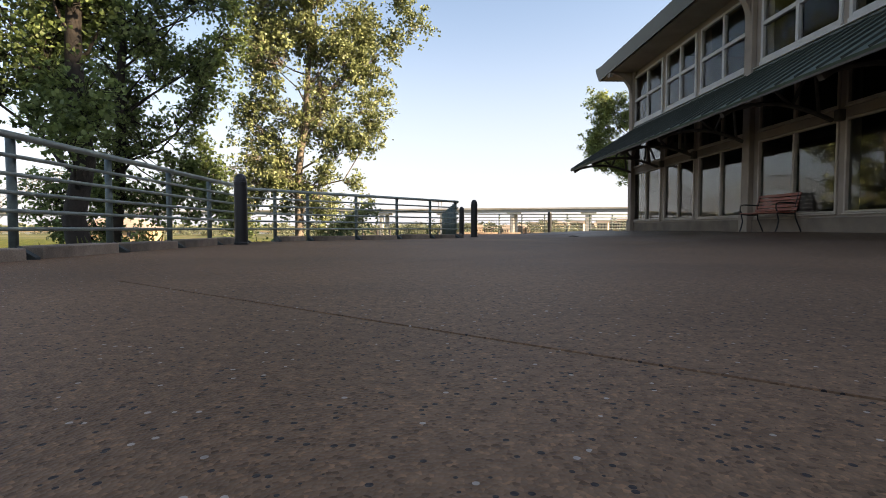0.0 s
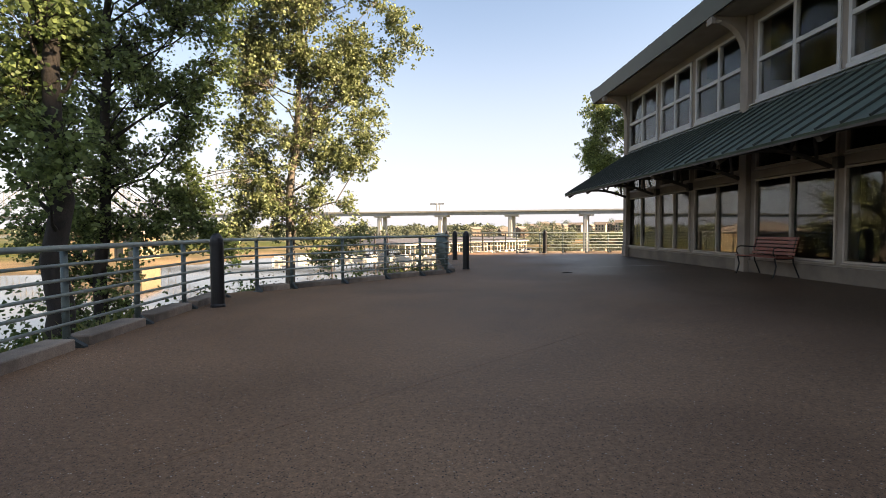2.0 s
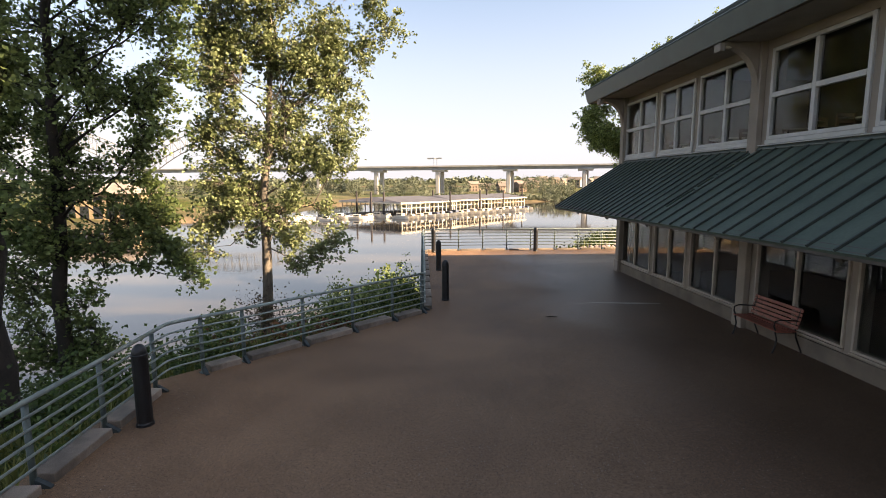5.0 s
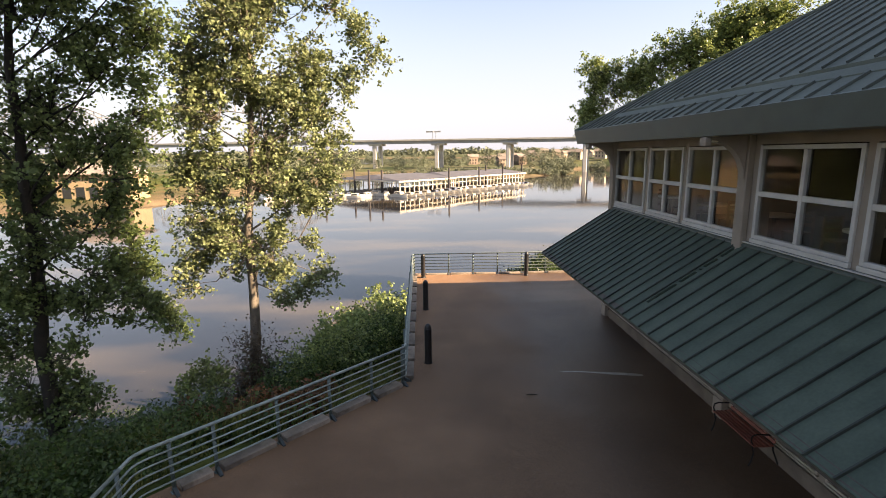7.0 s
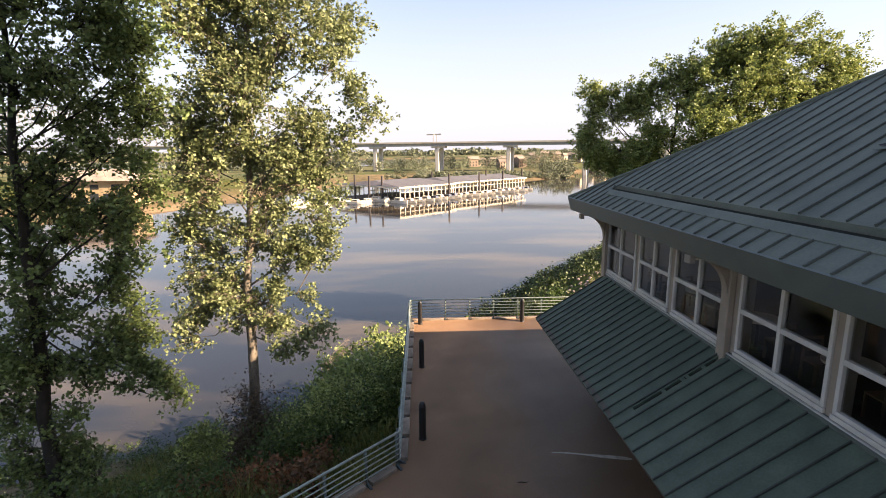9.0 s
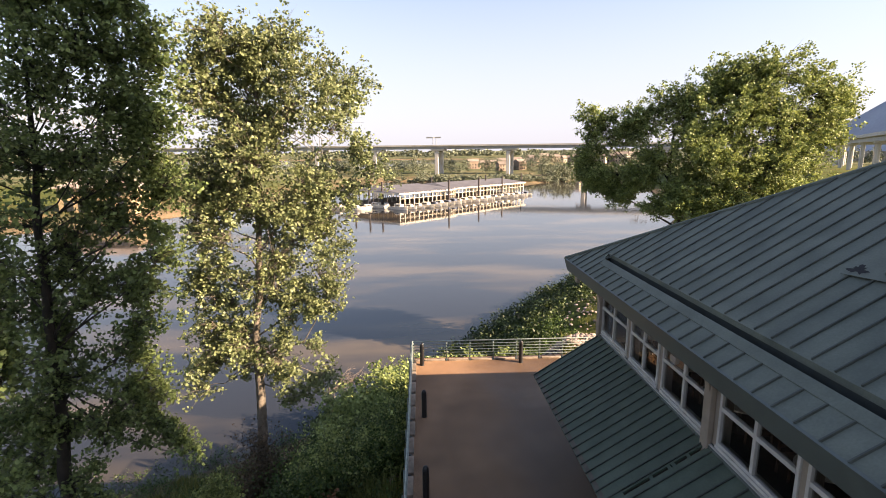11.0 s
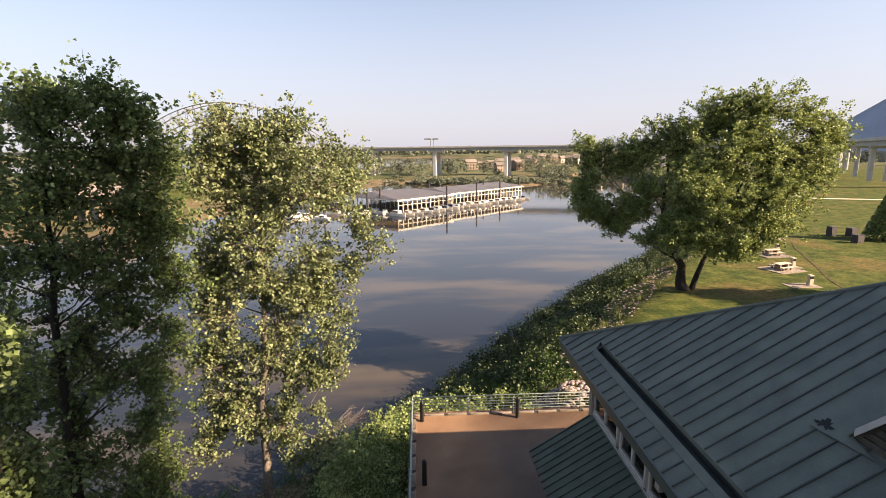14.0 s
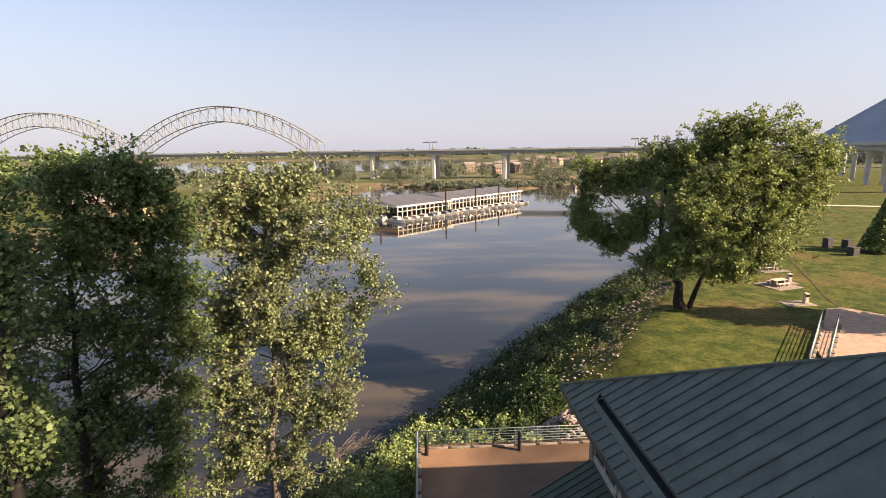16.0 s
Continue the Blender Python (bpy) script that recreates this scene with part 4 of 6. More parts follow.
# rafters and knee braces that carry the awning
for y in [AN - 0.12, 16.95, 14.55, 12.2, 9.6, 7.2, 4.9, 2.5]:
    bm = bmesh.new()
    quad_prism(bm, [Vector(awn(0.02, y - 0.05)) + awn_n * -0.06, Vector(awn(0.98, y - 0.05)) + awn_n * -0.06, Vector(awn(0.98, y + 0.05)) + awn_n * -0.06, Vector(awn(0.02, y + 0.05)) + awn_n * -0.06], awn_n * -0.14)
    on_building("rafter", bm, TIMBER, parent=awning)
    bm = bmesh.new()
    foot = Vector(awn(0.06, y)) + Vector((0, 0, -0.12))
    heel = Vector((WALL_X - 0.02, y, 2.42))
    tie = [foot.lerp(heel, q) + Vector((0, 0, 0.24 * math.sin(math.pi * q))) for q in np.linspace(0, 1, 9)]
    tube(bm, tie, 0.045, 6)
    for q, u in ((5, 0.42), (5, 0.8), (7, 0.8)):
        tube(bm, [tie[q], Vector(awn(u, y)) + awn_n * -0.16], 0.035, 6)
    on_building("knee_brace", bm, TIMBER, parent=awning)

# small dark corbels where the ties meet the posts between the lower windows
for y in (16.58, 14.55, 9.36, 7.12):
    on_building("corbel", box(bmesh.new(), WALL_X - 0.15, WALL_X - 0.003, y - 0.07, y + 0.07, 2.36, 2.58, 0.015), TIMBER)

# ---- bench ----
bench = empty("bench", (7.95, 10.89, floor_z(7.7, 10.89)))
tagged(bench, "red slatted garden bench with black wrought-iron ends", "bench")
L = 1.32
for k, (x, z, ang) in enumerate([(-0.42, 0.43, 0), (-0.34, 0.425, 0), (-0.26, 0.42, 0), (-0.18, 0.42, 0), (-0.1, 0.43, 8), (-0.05, 0.5, 72), (-0.03, 0.58, 75), (-0.01, 0.66, 76), (0.01, 0.74, 77), (0.03, 0.82, 78)]):
    bm = bmesh.new()
    box(bm, -0.032, 0.032, -L / 2, L / 2, -0.011, 0.011, 0.004, pose(x, 0, z, 0, -ang, 0))
    part("seat_slat" if k < 5 else "back_slat", bm, REDWOOD, bench)
for s in (-1, 1):
    y = s * (L / 2 - 0.06)
    bm = bmesh.new()
    tube(bm, [(-0.47, y, 0.0), (-0.43, y, 0.1), (-0.40, y, 0.25), (-0.44, y, 0.41)], 0.016, 6)
    tube(bm, [(0.1, y, 0.0), (0.04, y, 0.14), (-0.03, y, 0.3), (-0.05, y, 0.45), (-0.02, y, 0.65), (0.045, y, 0.87)], 0.016, 6)
    tube(bm, [(-0.44, y, 0.405), (-0.25, y, 0.395), (-0.06, y, 0.4)], 0.014, 6)
    part("end_frame", bm, IRON, bench, "black wrought-iron end frame")
    bm = bmesh.new()
    tube(bm, [(-0.42, y, 0.41), (-0.47, y, 0.52), (-0.46, y, 0.61), (-0.38, y, 0.64), (-0.2, y, 0.63), (-0.03, y, 0.62)], 0.015, 6)
    part("armrest", bm, IRON, bench, "curled black iron armrest")

# ---- dining tables behind the upper windows ----


def dining_table(at):
    t = empty("dining_table", at)
    part("tabletop", tube(bmesh.new(), [(0, 0, 0.71), (0, 0, 0.75)], 0.46, 24), WHITE, t)
    part("pedestal", tube(bmesh.new(), [(0, 0, 0.03), (0, 0, 0.71)], 0.045, 10), IRON, t)
    part("foot", tube(bmesh.new(), [(0, 0, 0), (0, 0, 0.03)], [0.26, 0.2], 16), IRON, t)
    return tagged(t, "round pale dining table on an iron pedestal", "table", "tables in the upper room")


def dining_chair(at, turn):
    c = empty("dining_chair", at)
    c.rotation_euler = (0, 0, radians(turn))
    part("seat", box(bmesh.new(), -0.21, 0.21, -0.21, 0.21, 0.43, 0.47, 0.012), CHAIRWOOD, c)
    for x in (-0.18, 0.18):
        for y in (-0.18, 0.18):
            part("leg", box(bmesh.new(), x - 0.02, x + 0.02, y - 0.02, y + 0.02, 0, 0.43 if y < 0 else 0.92), CHAIRWOOD, c)
    for z in (0.6, 0.72, 0.84):
        part("back_slat", box(bmesh.new(), -0.16, 0.16, 0.17, 0.19, z, z + 0.07, 0.004), CHAIRWOOD, c)
    return tagged(c, "dark wooden dining chair at the round table", "chair", "chairs in the upper room")


CHAIRWOOD = material("chair_wood", (0.13, 0.062, 0.032), 0.5, scale=8, vary=0.3)
table, chair = None, None
for y in (17.6, 15.2, 12.9, 10.4, 8.1):
    if table is None:
        table, chair = dining_table((9.35, y, 3.85)), dining_chair((9.35, y - 0.72, 3.85), 180)
    else:
        copy_thing(table, pose(9.35, y, 3.85))
        copy_thing(chair, pose(9.35, y - 0.72, 3.85, 0, 0, 180))
    copy_thing(chair, pose(9.35, y + 0.72, 3.85, 0, 0, 0))

# a fallen twig on the paving
twig = part("fallen_twig", tube(bmesh.new(), [(-0.14, 0, 0.012), (-0.03, 0.02, 0.02), (0.06, 0.0, 0.014), (0.15, 0.03, 0.012)], [0.007, 0.012, 0.01, 0.005], 6), DARKBARK)
twig.location = (4.12, 13.55, floor_z(4.12, 13.55))
tagged(twig, "short dark fallen twig lying on the paving", "twig")

# ---- trees ----


def crown(rng, lobes, count, tuft):
    """Leaf places and twigs: every lobe is a fan of sprays, and every spray carries tufts of leaves, thickest at its tip."""
    p = np.array(lobes)
    more = []
    # lesser lobes bridge each lobe to its neighbours
    for i in range(len(p)):
        d = np.linalg.norm(p[:, :3] - p[i, :3], axis=1)
        for j in np.argsort(d)[1:4]:
            m = (p[i] + p[j]) / 2
            more.append((*(m[:3] + rng.normal(size=3) * 0.2 * m[3]), 0.7 * min(p[i, 3], p[j, 3])))
    axis = p[:, :2].mean(0)
    places, radii, twigs = [], [], []
    for x, y, z, r in list(p) + more:
        c = np.array((x, y, z))
        out = np.array((x - axis[0], y - axis[1], 0.6 * r))
        out /= np.linalg.norm(out) + 1e-6
        root = c - out * 0.45 * r
        for k in range(max(9, int(8 + 20 * (r / (5 * tuft)) ** 2))):
            d = rng.normal(size=3) + out * 0.45
            d *= r * rng.uniform(0.6, 1.08) / np.linalg.norm(d)
            tip = c + d * np.array((1, 1, 0.95))
            bow = (root + tip) / 2 + np.array((0, 0, 0.12 * r))
            twigs.append((root, bow, tip))
            for q in (0.35, 0.52, 0.68, 0.84, 1.0):
                if rng.random() < 0.4:
                    continue
                at = root * (1 - q) ** 2 + bow * 2 * q * (1 - q) + tip * q * q
                places.append(at + rng.normal(size=3) * tuft * 0.65)
                radii.append(tuft * rng.uniform(0.6, 1.25) * (0.75 + 0.35 * q))
    places, radii = np.array(places), np.array(radii)
    share = radii ** 2
    n = np.maximum(3, (share / share.sum() * count * rng.uniform(0.55, 1.45, len(radii))).astype(int))
    k = np.repeat(np.arange(len(radii)), n)
    d = rng.normal(size=(len(k), 3))
    d *= (rng.random(len(k)) ** 0.7 / np.linalg.norm(d, axis=1))[:, None]
    return places[k] + d * radii[k][:, None] * np.array((1, 1, 0.85)), twigs


def tree(name, base, top, lobes, count, size, leaf, bark, radius, label, seed, tuft=0.32, stems=(), second=(), droop=0.0):
    """A tapered trunk through the given bends, a limb to every lobe, twigs in the lobes, and leaves."""
    rng = np.random.default_rng(seed)
    t = empty(name, base)
    tagged(t, label, "tree")
    bm = bmesh.new()
    path = [Vector((0, 0, -2.0))] + [Vector(s) for s in stems] + [Vector(top)]
    pts = []
    for a, b in zip(path, path[1:]):
        for k in range(5):
            pts.append(a.lerp(b, k / 5) + Vector(rng.normal(size=3) * radius * 0.25))
    pts.append(path[-1])
    h = path[-1].z
    rad = [radius * (1 - 0.9 * max(0, p.z) / h) * (1 + 0.5 * math.exp(-max(0, p.z) / 0.8)) for p in pts]
    tube(bm, pts, rad, 10)
    part("trunk", bm, bark, t, smooth=True)
    pts2 = []
    if second:
        ends = [Vector((0.3, 0, -0.4))] + [Vector(s) for s in second]
        for a, b in zip(ends, ends[1:]):
            pts2 += [a.lerp(b, k / 4) + Vector(rng.normal(size=3) * radius * 0.15) for k in range(4)]
        pts2.append(ends[-1])
        bm = bmesh.new()
        tube(bm, pts2, [radius * 0.7 * (1 - 0.85 * k / len(pts2)) for k in range(len(pts2))], 10)
        part("trunk", bm, bark, t, smooth=True)

    def trunk_at(z, line):
        for a, b in zip(line, line[1:]):
            if a.z <= z <= b.z:
                return a.lerp(b, (z - a.z) / max(1e-6, b.z - a.z))
        return line[-1]

    for x, y, z, r in lobes:
        c = Vector((x, y, z))
        far = math.hypot(x, y)
        zs = max(h * 0.12, min(h * 0.93, z - 0.55 * far - 0.7 * r))
        if z < droop and far > 1.5:
            zs = min(h * 0.9, z + 0.5 * far)
        s = trunk_at(zs, pts)
        if pts2:
            o = trunk_at(zs, pts2)
            s = o if (o - c).length < (s - c).length else s
        rr = radius * (1 - 0.8 * zs / h) * (0.17 if z < droop and far > 1.5 else 0.28)
        mid = s.lerp(c, 0.5) + Vector((0, 0, -0.06 * far)) + Vector(rng.normal(size=3) * 0.15)
        bm = bmesh.new()
        limb = [s, s.lerp(mid, 0.5) + Vector(rng.normal(size=3) * 0.08), mid, mid.lerp(c, 0.6) + Vector(rng.normal(size=3) * 0.1), c]
        tube(bm, limb, [rr, rr * 0.8, rr * 0.6, rr * 0.42, rr * 0.25], 6)
        part("limb", bm, bark, t, smooth=True)
    places, twigs = crown(rng, lobes, count, tuft)
    bm = bmesh.new()
    for a, b, e in twigs:
        tube(bm, [a, b, e], [radius * 0.045, radius * 0.03, radius * 0.01], 3, False)
    tagged(part("branchwork", bm, bark, t), kind="stuff")
    v, f = leaves(rng, places, size, 0.25)
    c = new("crown", fast_mesh("crown", v, f, leaf))
    c.parent = t
    return t


C_LOBES = [(0.0, -1.5, 19.7, 1.3), (2.4, 0.0, 19.7, 1.4), (4.5, 1.5, 18.3, 1.3), (0.2, 0.5, 17.9, 1.7), (2.9, -1.0, 17.4, 1.6), (-1.0, -1.0, 18.0, 1.3),
           (5.6, 1.0, 14.4, 1.0), (3.0, 1.0, 14.2, 1.6), (1.0, -1.5, 15.3, 1.7), (-1.5, -0.5, 14.8, 1.4), (3.5, 0.5, 10.3, 1.2), (1.2, 0.5, 11.7, 1.7),
           (-0.8, -1.0, 12.2, 1.5), (0.1, 0.4, 9.2, 1.4), (-1.9, 0.3, 9.2, 1.2), (2.2, 0.0, 8.4, 0.9), (-2.0, 0.0, 6.9, 1.1), (3.4, 1.0, 12.2, 1.1), (3.2, 0.0, 5.6, 1.0), (1.5, 0.3, 4.6, 0.8), (-2.4, 0.0, 5.2, 0.9), (0.9, 0.2, 6.6, 1.2), (-0.6, 0.0, 7.2, 1.2), (2.6, 0.4, 12.6, 1.3), (1.8, -0.6, 13.2, 1.3), (-0.2, 0.0, 16.6, 1.4), (1.6, 0.4, 16.2, 1.5), (4.2, 0.8, 16.4, 1.2), (1.2, 0.2, 10.0, 1.2), (-1.4, 0.0, 13.4, 1.2), (-1.4, 0.0, 10.8, 1.2), (3.4, 0.2, 9.0, 0.9), (0.4, -0.6, 13.8, 1.2), (1.2, -0.2, 18.9, 1.2), (0.6, -0.6, 19.3, 1.0)]
tree("cottonwood_tree", (-5.95, 22.7, -4.6), (1.2, -0.2, 20.0), C_LOBES, 80000, 0.132, LEAF_LIGHT, BARK, 0.25,
     "tall sunlit cottonwood tree with pale trunk on the bank", 11, droop=7.2, tuft=0.22, stems=[(0.15, 0, 4.2), (0.45, 0.1, 9.5)])
L1_LOBES = [(0.3, -0.8, 4.8, 0.7), (0.7, -0.5, 6.0, 0.8), (-0.3, 0.2, 8.9, 1.5), (0.2, 1.2, 8.4, 1.0), (-0.9, 0.2, 7.0, 1.1), (-0.5, 0.7, 5.6, 0.7), (0.9, -0.9, 12.5, 0.8), (1.5, -0.8, 13.1, 0.65), (-0.5, 1.2, 14.0, 1.3),
            (-0.4, 1.7, 16.0, 1.2), (-0.6, 2.2, 17.6, 1.0), (-1.4, 0.4, 10.8, 1.6), (-2.6, 0.6, 13.4, 1.8), (-2.8, 0.8, 9.0, 1.5), (-2.6, 0.5, 6.4, 1.2), (-3.0, 1.5, 16.0, 1.6), (-2.2, -1.2, 11.5, 1.5), (-0.4, 1.3, 11.6, 1.2), (-1.4, 0.8, 7.8, 1.3), (-1.0, 1.4, 9.6, 1.3), (-0.8, 1.0, 12.8, 1.2), (-1.6, 1.0, 14.8, 1.3)]
tree("shade_tree", (-8.5, 12.4, -2.6), (-0.5, 1.2, 17.5), L1_LOBES, 27000, 0.135, LEAF_DARK, DARKBARK, 0.30,
     "large dark-leaved tree close to the railing", 12, tuft=0.22, stems=[(-0.1, 0.2, 4.5), (-0.3, 0.6, 10.0)])
L2_LOBES = [(0.0, 1.0, 20.5, 1.2), (2.0, 0.0, 20.8, 1.1), (3.7, -1.0, 21.2, 1.1), (3.7, 0.2, 20.3, 1.0), (1.9, -1.0, 20.0, 1.4), (3.3, -0.8, 19.2, 1.4), (1.6, -0.5, 18.2, 1.6), (3.3, 0.0, 17.5, 1.4),
            (3.6, 1.4, 15.1, 0.8), (2.8, -0.8, 16.0, 1.4), (0.4, 0.0, 15.8, 1.7), (3.4, 0.0, 13.8, 1.2), (1.0, 0.5, 13.2, 1.7), (2.7, 1.0, 11.6, 1.2), (-0.2, 0.8, 10.2, 1.6), (2.6, 0.2, 9.5, 0.9),
            (3.0, 1.2, 8.0, 0.9), (4.0, 0.0, 6.2, 0.6), (-0.4, 0.0, 7.8, 1.1), (-2.4, 0.4, 19.0, 1.3), (-2.2, 0.4, 14.0, 1.7), (-2.2, 0.3, 10.5, 1.3), (-1.0, 0.0, 5.6, 1.2), (-1.2, 0.2, 3.6, 1.2), (0.6, 0.2, 4.6, 0.7), (-2.4, 0, 6.6, 1.3), (2.2, 0.3, 7.6, 1.0), (3.2, 0.3, 6.8, 0.8), (4.5, 0.0, 5.5, 0.6), (1.4, 0.2, 11.4, 1.3), (0.8, 0.0, 8.8, 1.2), (2.2, 0.4, 14.8, 1.3), (-0.8, 0.4, 12.2, 1.4), (1.6, 0.0, 6.2, 0.9), (-0.4, 0.2, 17.6, 1.4), (0.2, 0.0, 6.6, 1.1), (4.1, 0.4, 16.6, 1.1), (4.0, 0.4, 18.6, 1.0), (4.2, 0.5, 12.6, 1.0), (3.6, 0.0, 10.6, 1.0), (4.9, 0.0, 17.0, 1.0), (5.0, 0.2, 18.9, 0.9), (5.0, 0.2, 15.0, 0.9), (-2.2, 0.4, 20.6, 1.1), (0.9, 0.2, 20.9, 0.9), (4.6, -0.4, 20.4, 0.9), (-3.4, 0.4, 17.4, 1.3), (0.5, 0.3, 3.2, 0.9), (-0.6, 0.2, 2.4, 1.0), (1.2, 0.2, 2.6, 0.8)]
tree("shade_tree", (-11.4, 18.3, -5.2), (1.3, 0, 21.2), L2_LOBES, 84000, 0.13, LEAF_DARK, DARKBARK, 0.27,
     "tall dark-leaved tree rooted on the lower bank", 13, droop=9.0, tuft=0.22, stems=[(0.15, 0, 5.0), (0.5, 0, 12.0)])
R_LOBES = [(-9.4, 6.0, 14.5, 1.9), (-7.7, 5.0, 12.0, 2.5), (-5.2, 4.0, 13.5, 2.9), (-2.0, 2.0, 14.6, 3.1), (0.8, 1.0, 15.9, 2.8), (1.5, -3.0, 12.8, 3.9), (6.4, -2.0, 17.7, 3.0), (6.8, -3.0, 12.8, 4.0), (9.8, -2.0, 15.9, 2.6), (12.4, -1.0, 15.4, 1.8),
           (7.0, -3.0, 8.9, 3.2), (3.1, -5.0, 8.6, 3.2), (-2.1, -3.0, 11.0, 3.2), (-4.5, 1.0, 10.2, 2.6), (-7.8, 3.0, 8.6, 1.9), (-10.2, 5.0, 10.2, 1.5), (1.0, -5.0, 6.0, 1.7), (5.6, 0.0, 14.0, 3.1), (-5.6, 1.5, 7.4, 1.5), (-2.8, -2.4, 7.8, 1.8), (4.4, -5.0, 6.6, 1.6), (6.2, -3.5, 7.2, 1.5), (3.0, 0.0, 17.0, 2.5), (4.4, -1.0, 18.3, 2.0), (1.2, 0.5, 18.0, 1.8), (11.6, -1.5, 13.2, 1.8), (3.5, -2.0, 15.2, 2.4), (-1.0, -1.0, 12.8, 2.4), (4.5, -4.0, 10.5, 2.4), (0.0, -4.0, 9.0, 2.2), (-5.5, 0.0, 8.6, 2.0), (-7.4, 3.0, 6.8, 1.2), (-6.5, 2.0, 6.2, 1.3), (-3.6, -1.5, 6.2, 1.5), (-1.4, -3.8, 6.8, 1.7), (10.0, -2.0, 12.4, 2.2), (-3.0, -4.0, 5.6, 1.8), (0.2, -4.6, 5.0, 1.6), (2.6, -5.2, 5.2, 1.3), (-5.2, -1.6, 5.6, 1.5), (-8.8, 3.6, 7.4, 1.2), (-9.6, 4.4, 8.4, 1.3)]
tree("broad_tree", (28.6, 49.2, -0.1), (-2.4, 1.5, 14.0), R_LOBES, 190000, 0.2, LEAF_OAK, DARKBARK, 0.45,
     "broad spreading tree with forked trunk on the park lawn", 14, droop=9.5, tuft=0.42, stems=[(-0.7, 0.2, 2.5), (-2.6, 1.0, 6.5)], second=[(1.0, -0.3, 2.2), (2.0, -0.8, 6.0), (4.5, -1.5, 13.0)])
tree("broad_tree", (56.0, 38.2, -0.1), (0.2, 0.1, 15.0), [(0, 0, 14.0, 2.6), (1.6, 0.6, 11.0, 2.6), (-1.6, -0.5, 11.0, 2.4), (0.5, 1.6, 8.4, 2.4), (0.3, -1.6, 8.4, 2.4)], 14000, 0.42, LEAF_OAK, DARKBARK, 0.4,
     "leafy park tree that shades the lawn", 15, tuft=0.8)

sz = float(land_height(-5.7, 18.4))
tree("sapling", (-5.7, 18.4, sz), (-0.3, 0, 2.6), [(-0.3, 0, 2.1, 0.4), (-0.9, 0.1, 2.5, 0.35), (0.3, 0, 2.5, 0.35), (-0.2, 0.2, 2.9, 0.4), (-1.2, 0, 2.1, 0.25)], 1500, 0.1, LEAF_OAK, BARK, 0.035,
     "slender young tree with light green leaves on the bank", 16, tuft=0.16)

# a dark conifer at the edge of the park: whorls of drooping sprays
rng = np.random.default_rng(17)
fir = empty("conifer", (72.5, 73.0, -0.1))
tagged(fir, "dark green conifer on the park lawn", "tree")
part("trunk", tube(bmesh.new(), [(0, 0, -0.3), (0, 0, 8.6)], [0.2, 0.03], 8), DARKBARK, fir)
n = 7000
zz = 1.2 + 7.2 * rng.random(n) ** 1.4
ra = (8.8 - zz) * 0.36 * rng.uniform(0.25, 1.05, n)
th = rng.uniform(0, 2 * math.pi, n)
v, f = leaves(rng, np.stack([ra * np.cos(th), ra * np.sin(th), zz - 0.25 * ra], 1), 0.34, 0.1)
c = new("crown", fast_mesh("crown", v, f, LEAF_DARK))
c.parent = fir

# ---- scrub on the banks ----


def scrub(name, label, spots, leaf, size, per, seed):
    """Bushes too many to count: every spot is a loose dome of leafy tufts (x, y, radius, height)."""
    rng = np.random.default_rng(seed)
    xs, ys, rs, hs = (np.array(a) for a in zip(*spots))
    zs = land_height(xs, ys)
    n = np.maximum(2, (per * rs * (rs + hs) / 11).astype(int))
    k = np.repeat(np.arange(len(xs)), n)
    d = rng.normal(size=(len(k), 3))
    d /= np.linalg.norm(d, axis=1)[:, None]
    d[:, 2] = np.abs(d[:, 2])
    d *= (rng.uniform(0.05, 1.15, len(k)) ** 0.5)[:, None]
    p = np.stack([xs[k] + d[:, 0] * rs[k], ys[k] + d[:, 1] * rs[k], zs[k] - 0.1 + d[:, 2] * hs[k]], 1)
    tuft = np.repeat(np.minimum(rs, hs)[k] * rng.uniform(0.12, 0.34, len(k)), 11)
    p = np.repeat(p, 11, 0) + rng.normal(size=(len(k) * 11, 3)) * tuft[:, None]
    v, f = leaves(rng, p, size, 0.3)
    return tagged(new(name, fast_mesh(name, v, f, leaf)), label, "shrubs", kind="stuff")


def bank_spots(rng, n, x0, x1, y0, y1, d0, d1, r, h):
    """Random spots on land between d0 and d1 metres from the harbour's shore and outside the terrace."""
    x, y = rng.uniform(x0, x1, n), rng.uniform(y0, y1, n)
    d = -shore_distance(HARBOUR, x, y)
    out = (y > 27.3) | ((x < 0.5) & (y - x > 14.3)) | (x < -4.2)
    keep = (d > d0) & (d < d1) & out
    x, y = x[keep], y[keep]
    return list(zip(x, y, rng.uniform(*r, len(x)), rng.uniform(*h, len(x))))


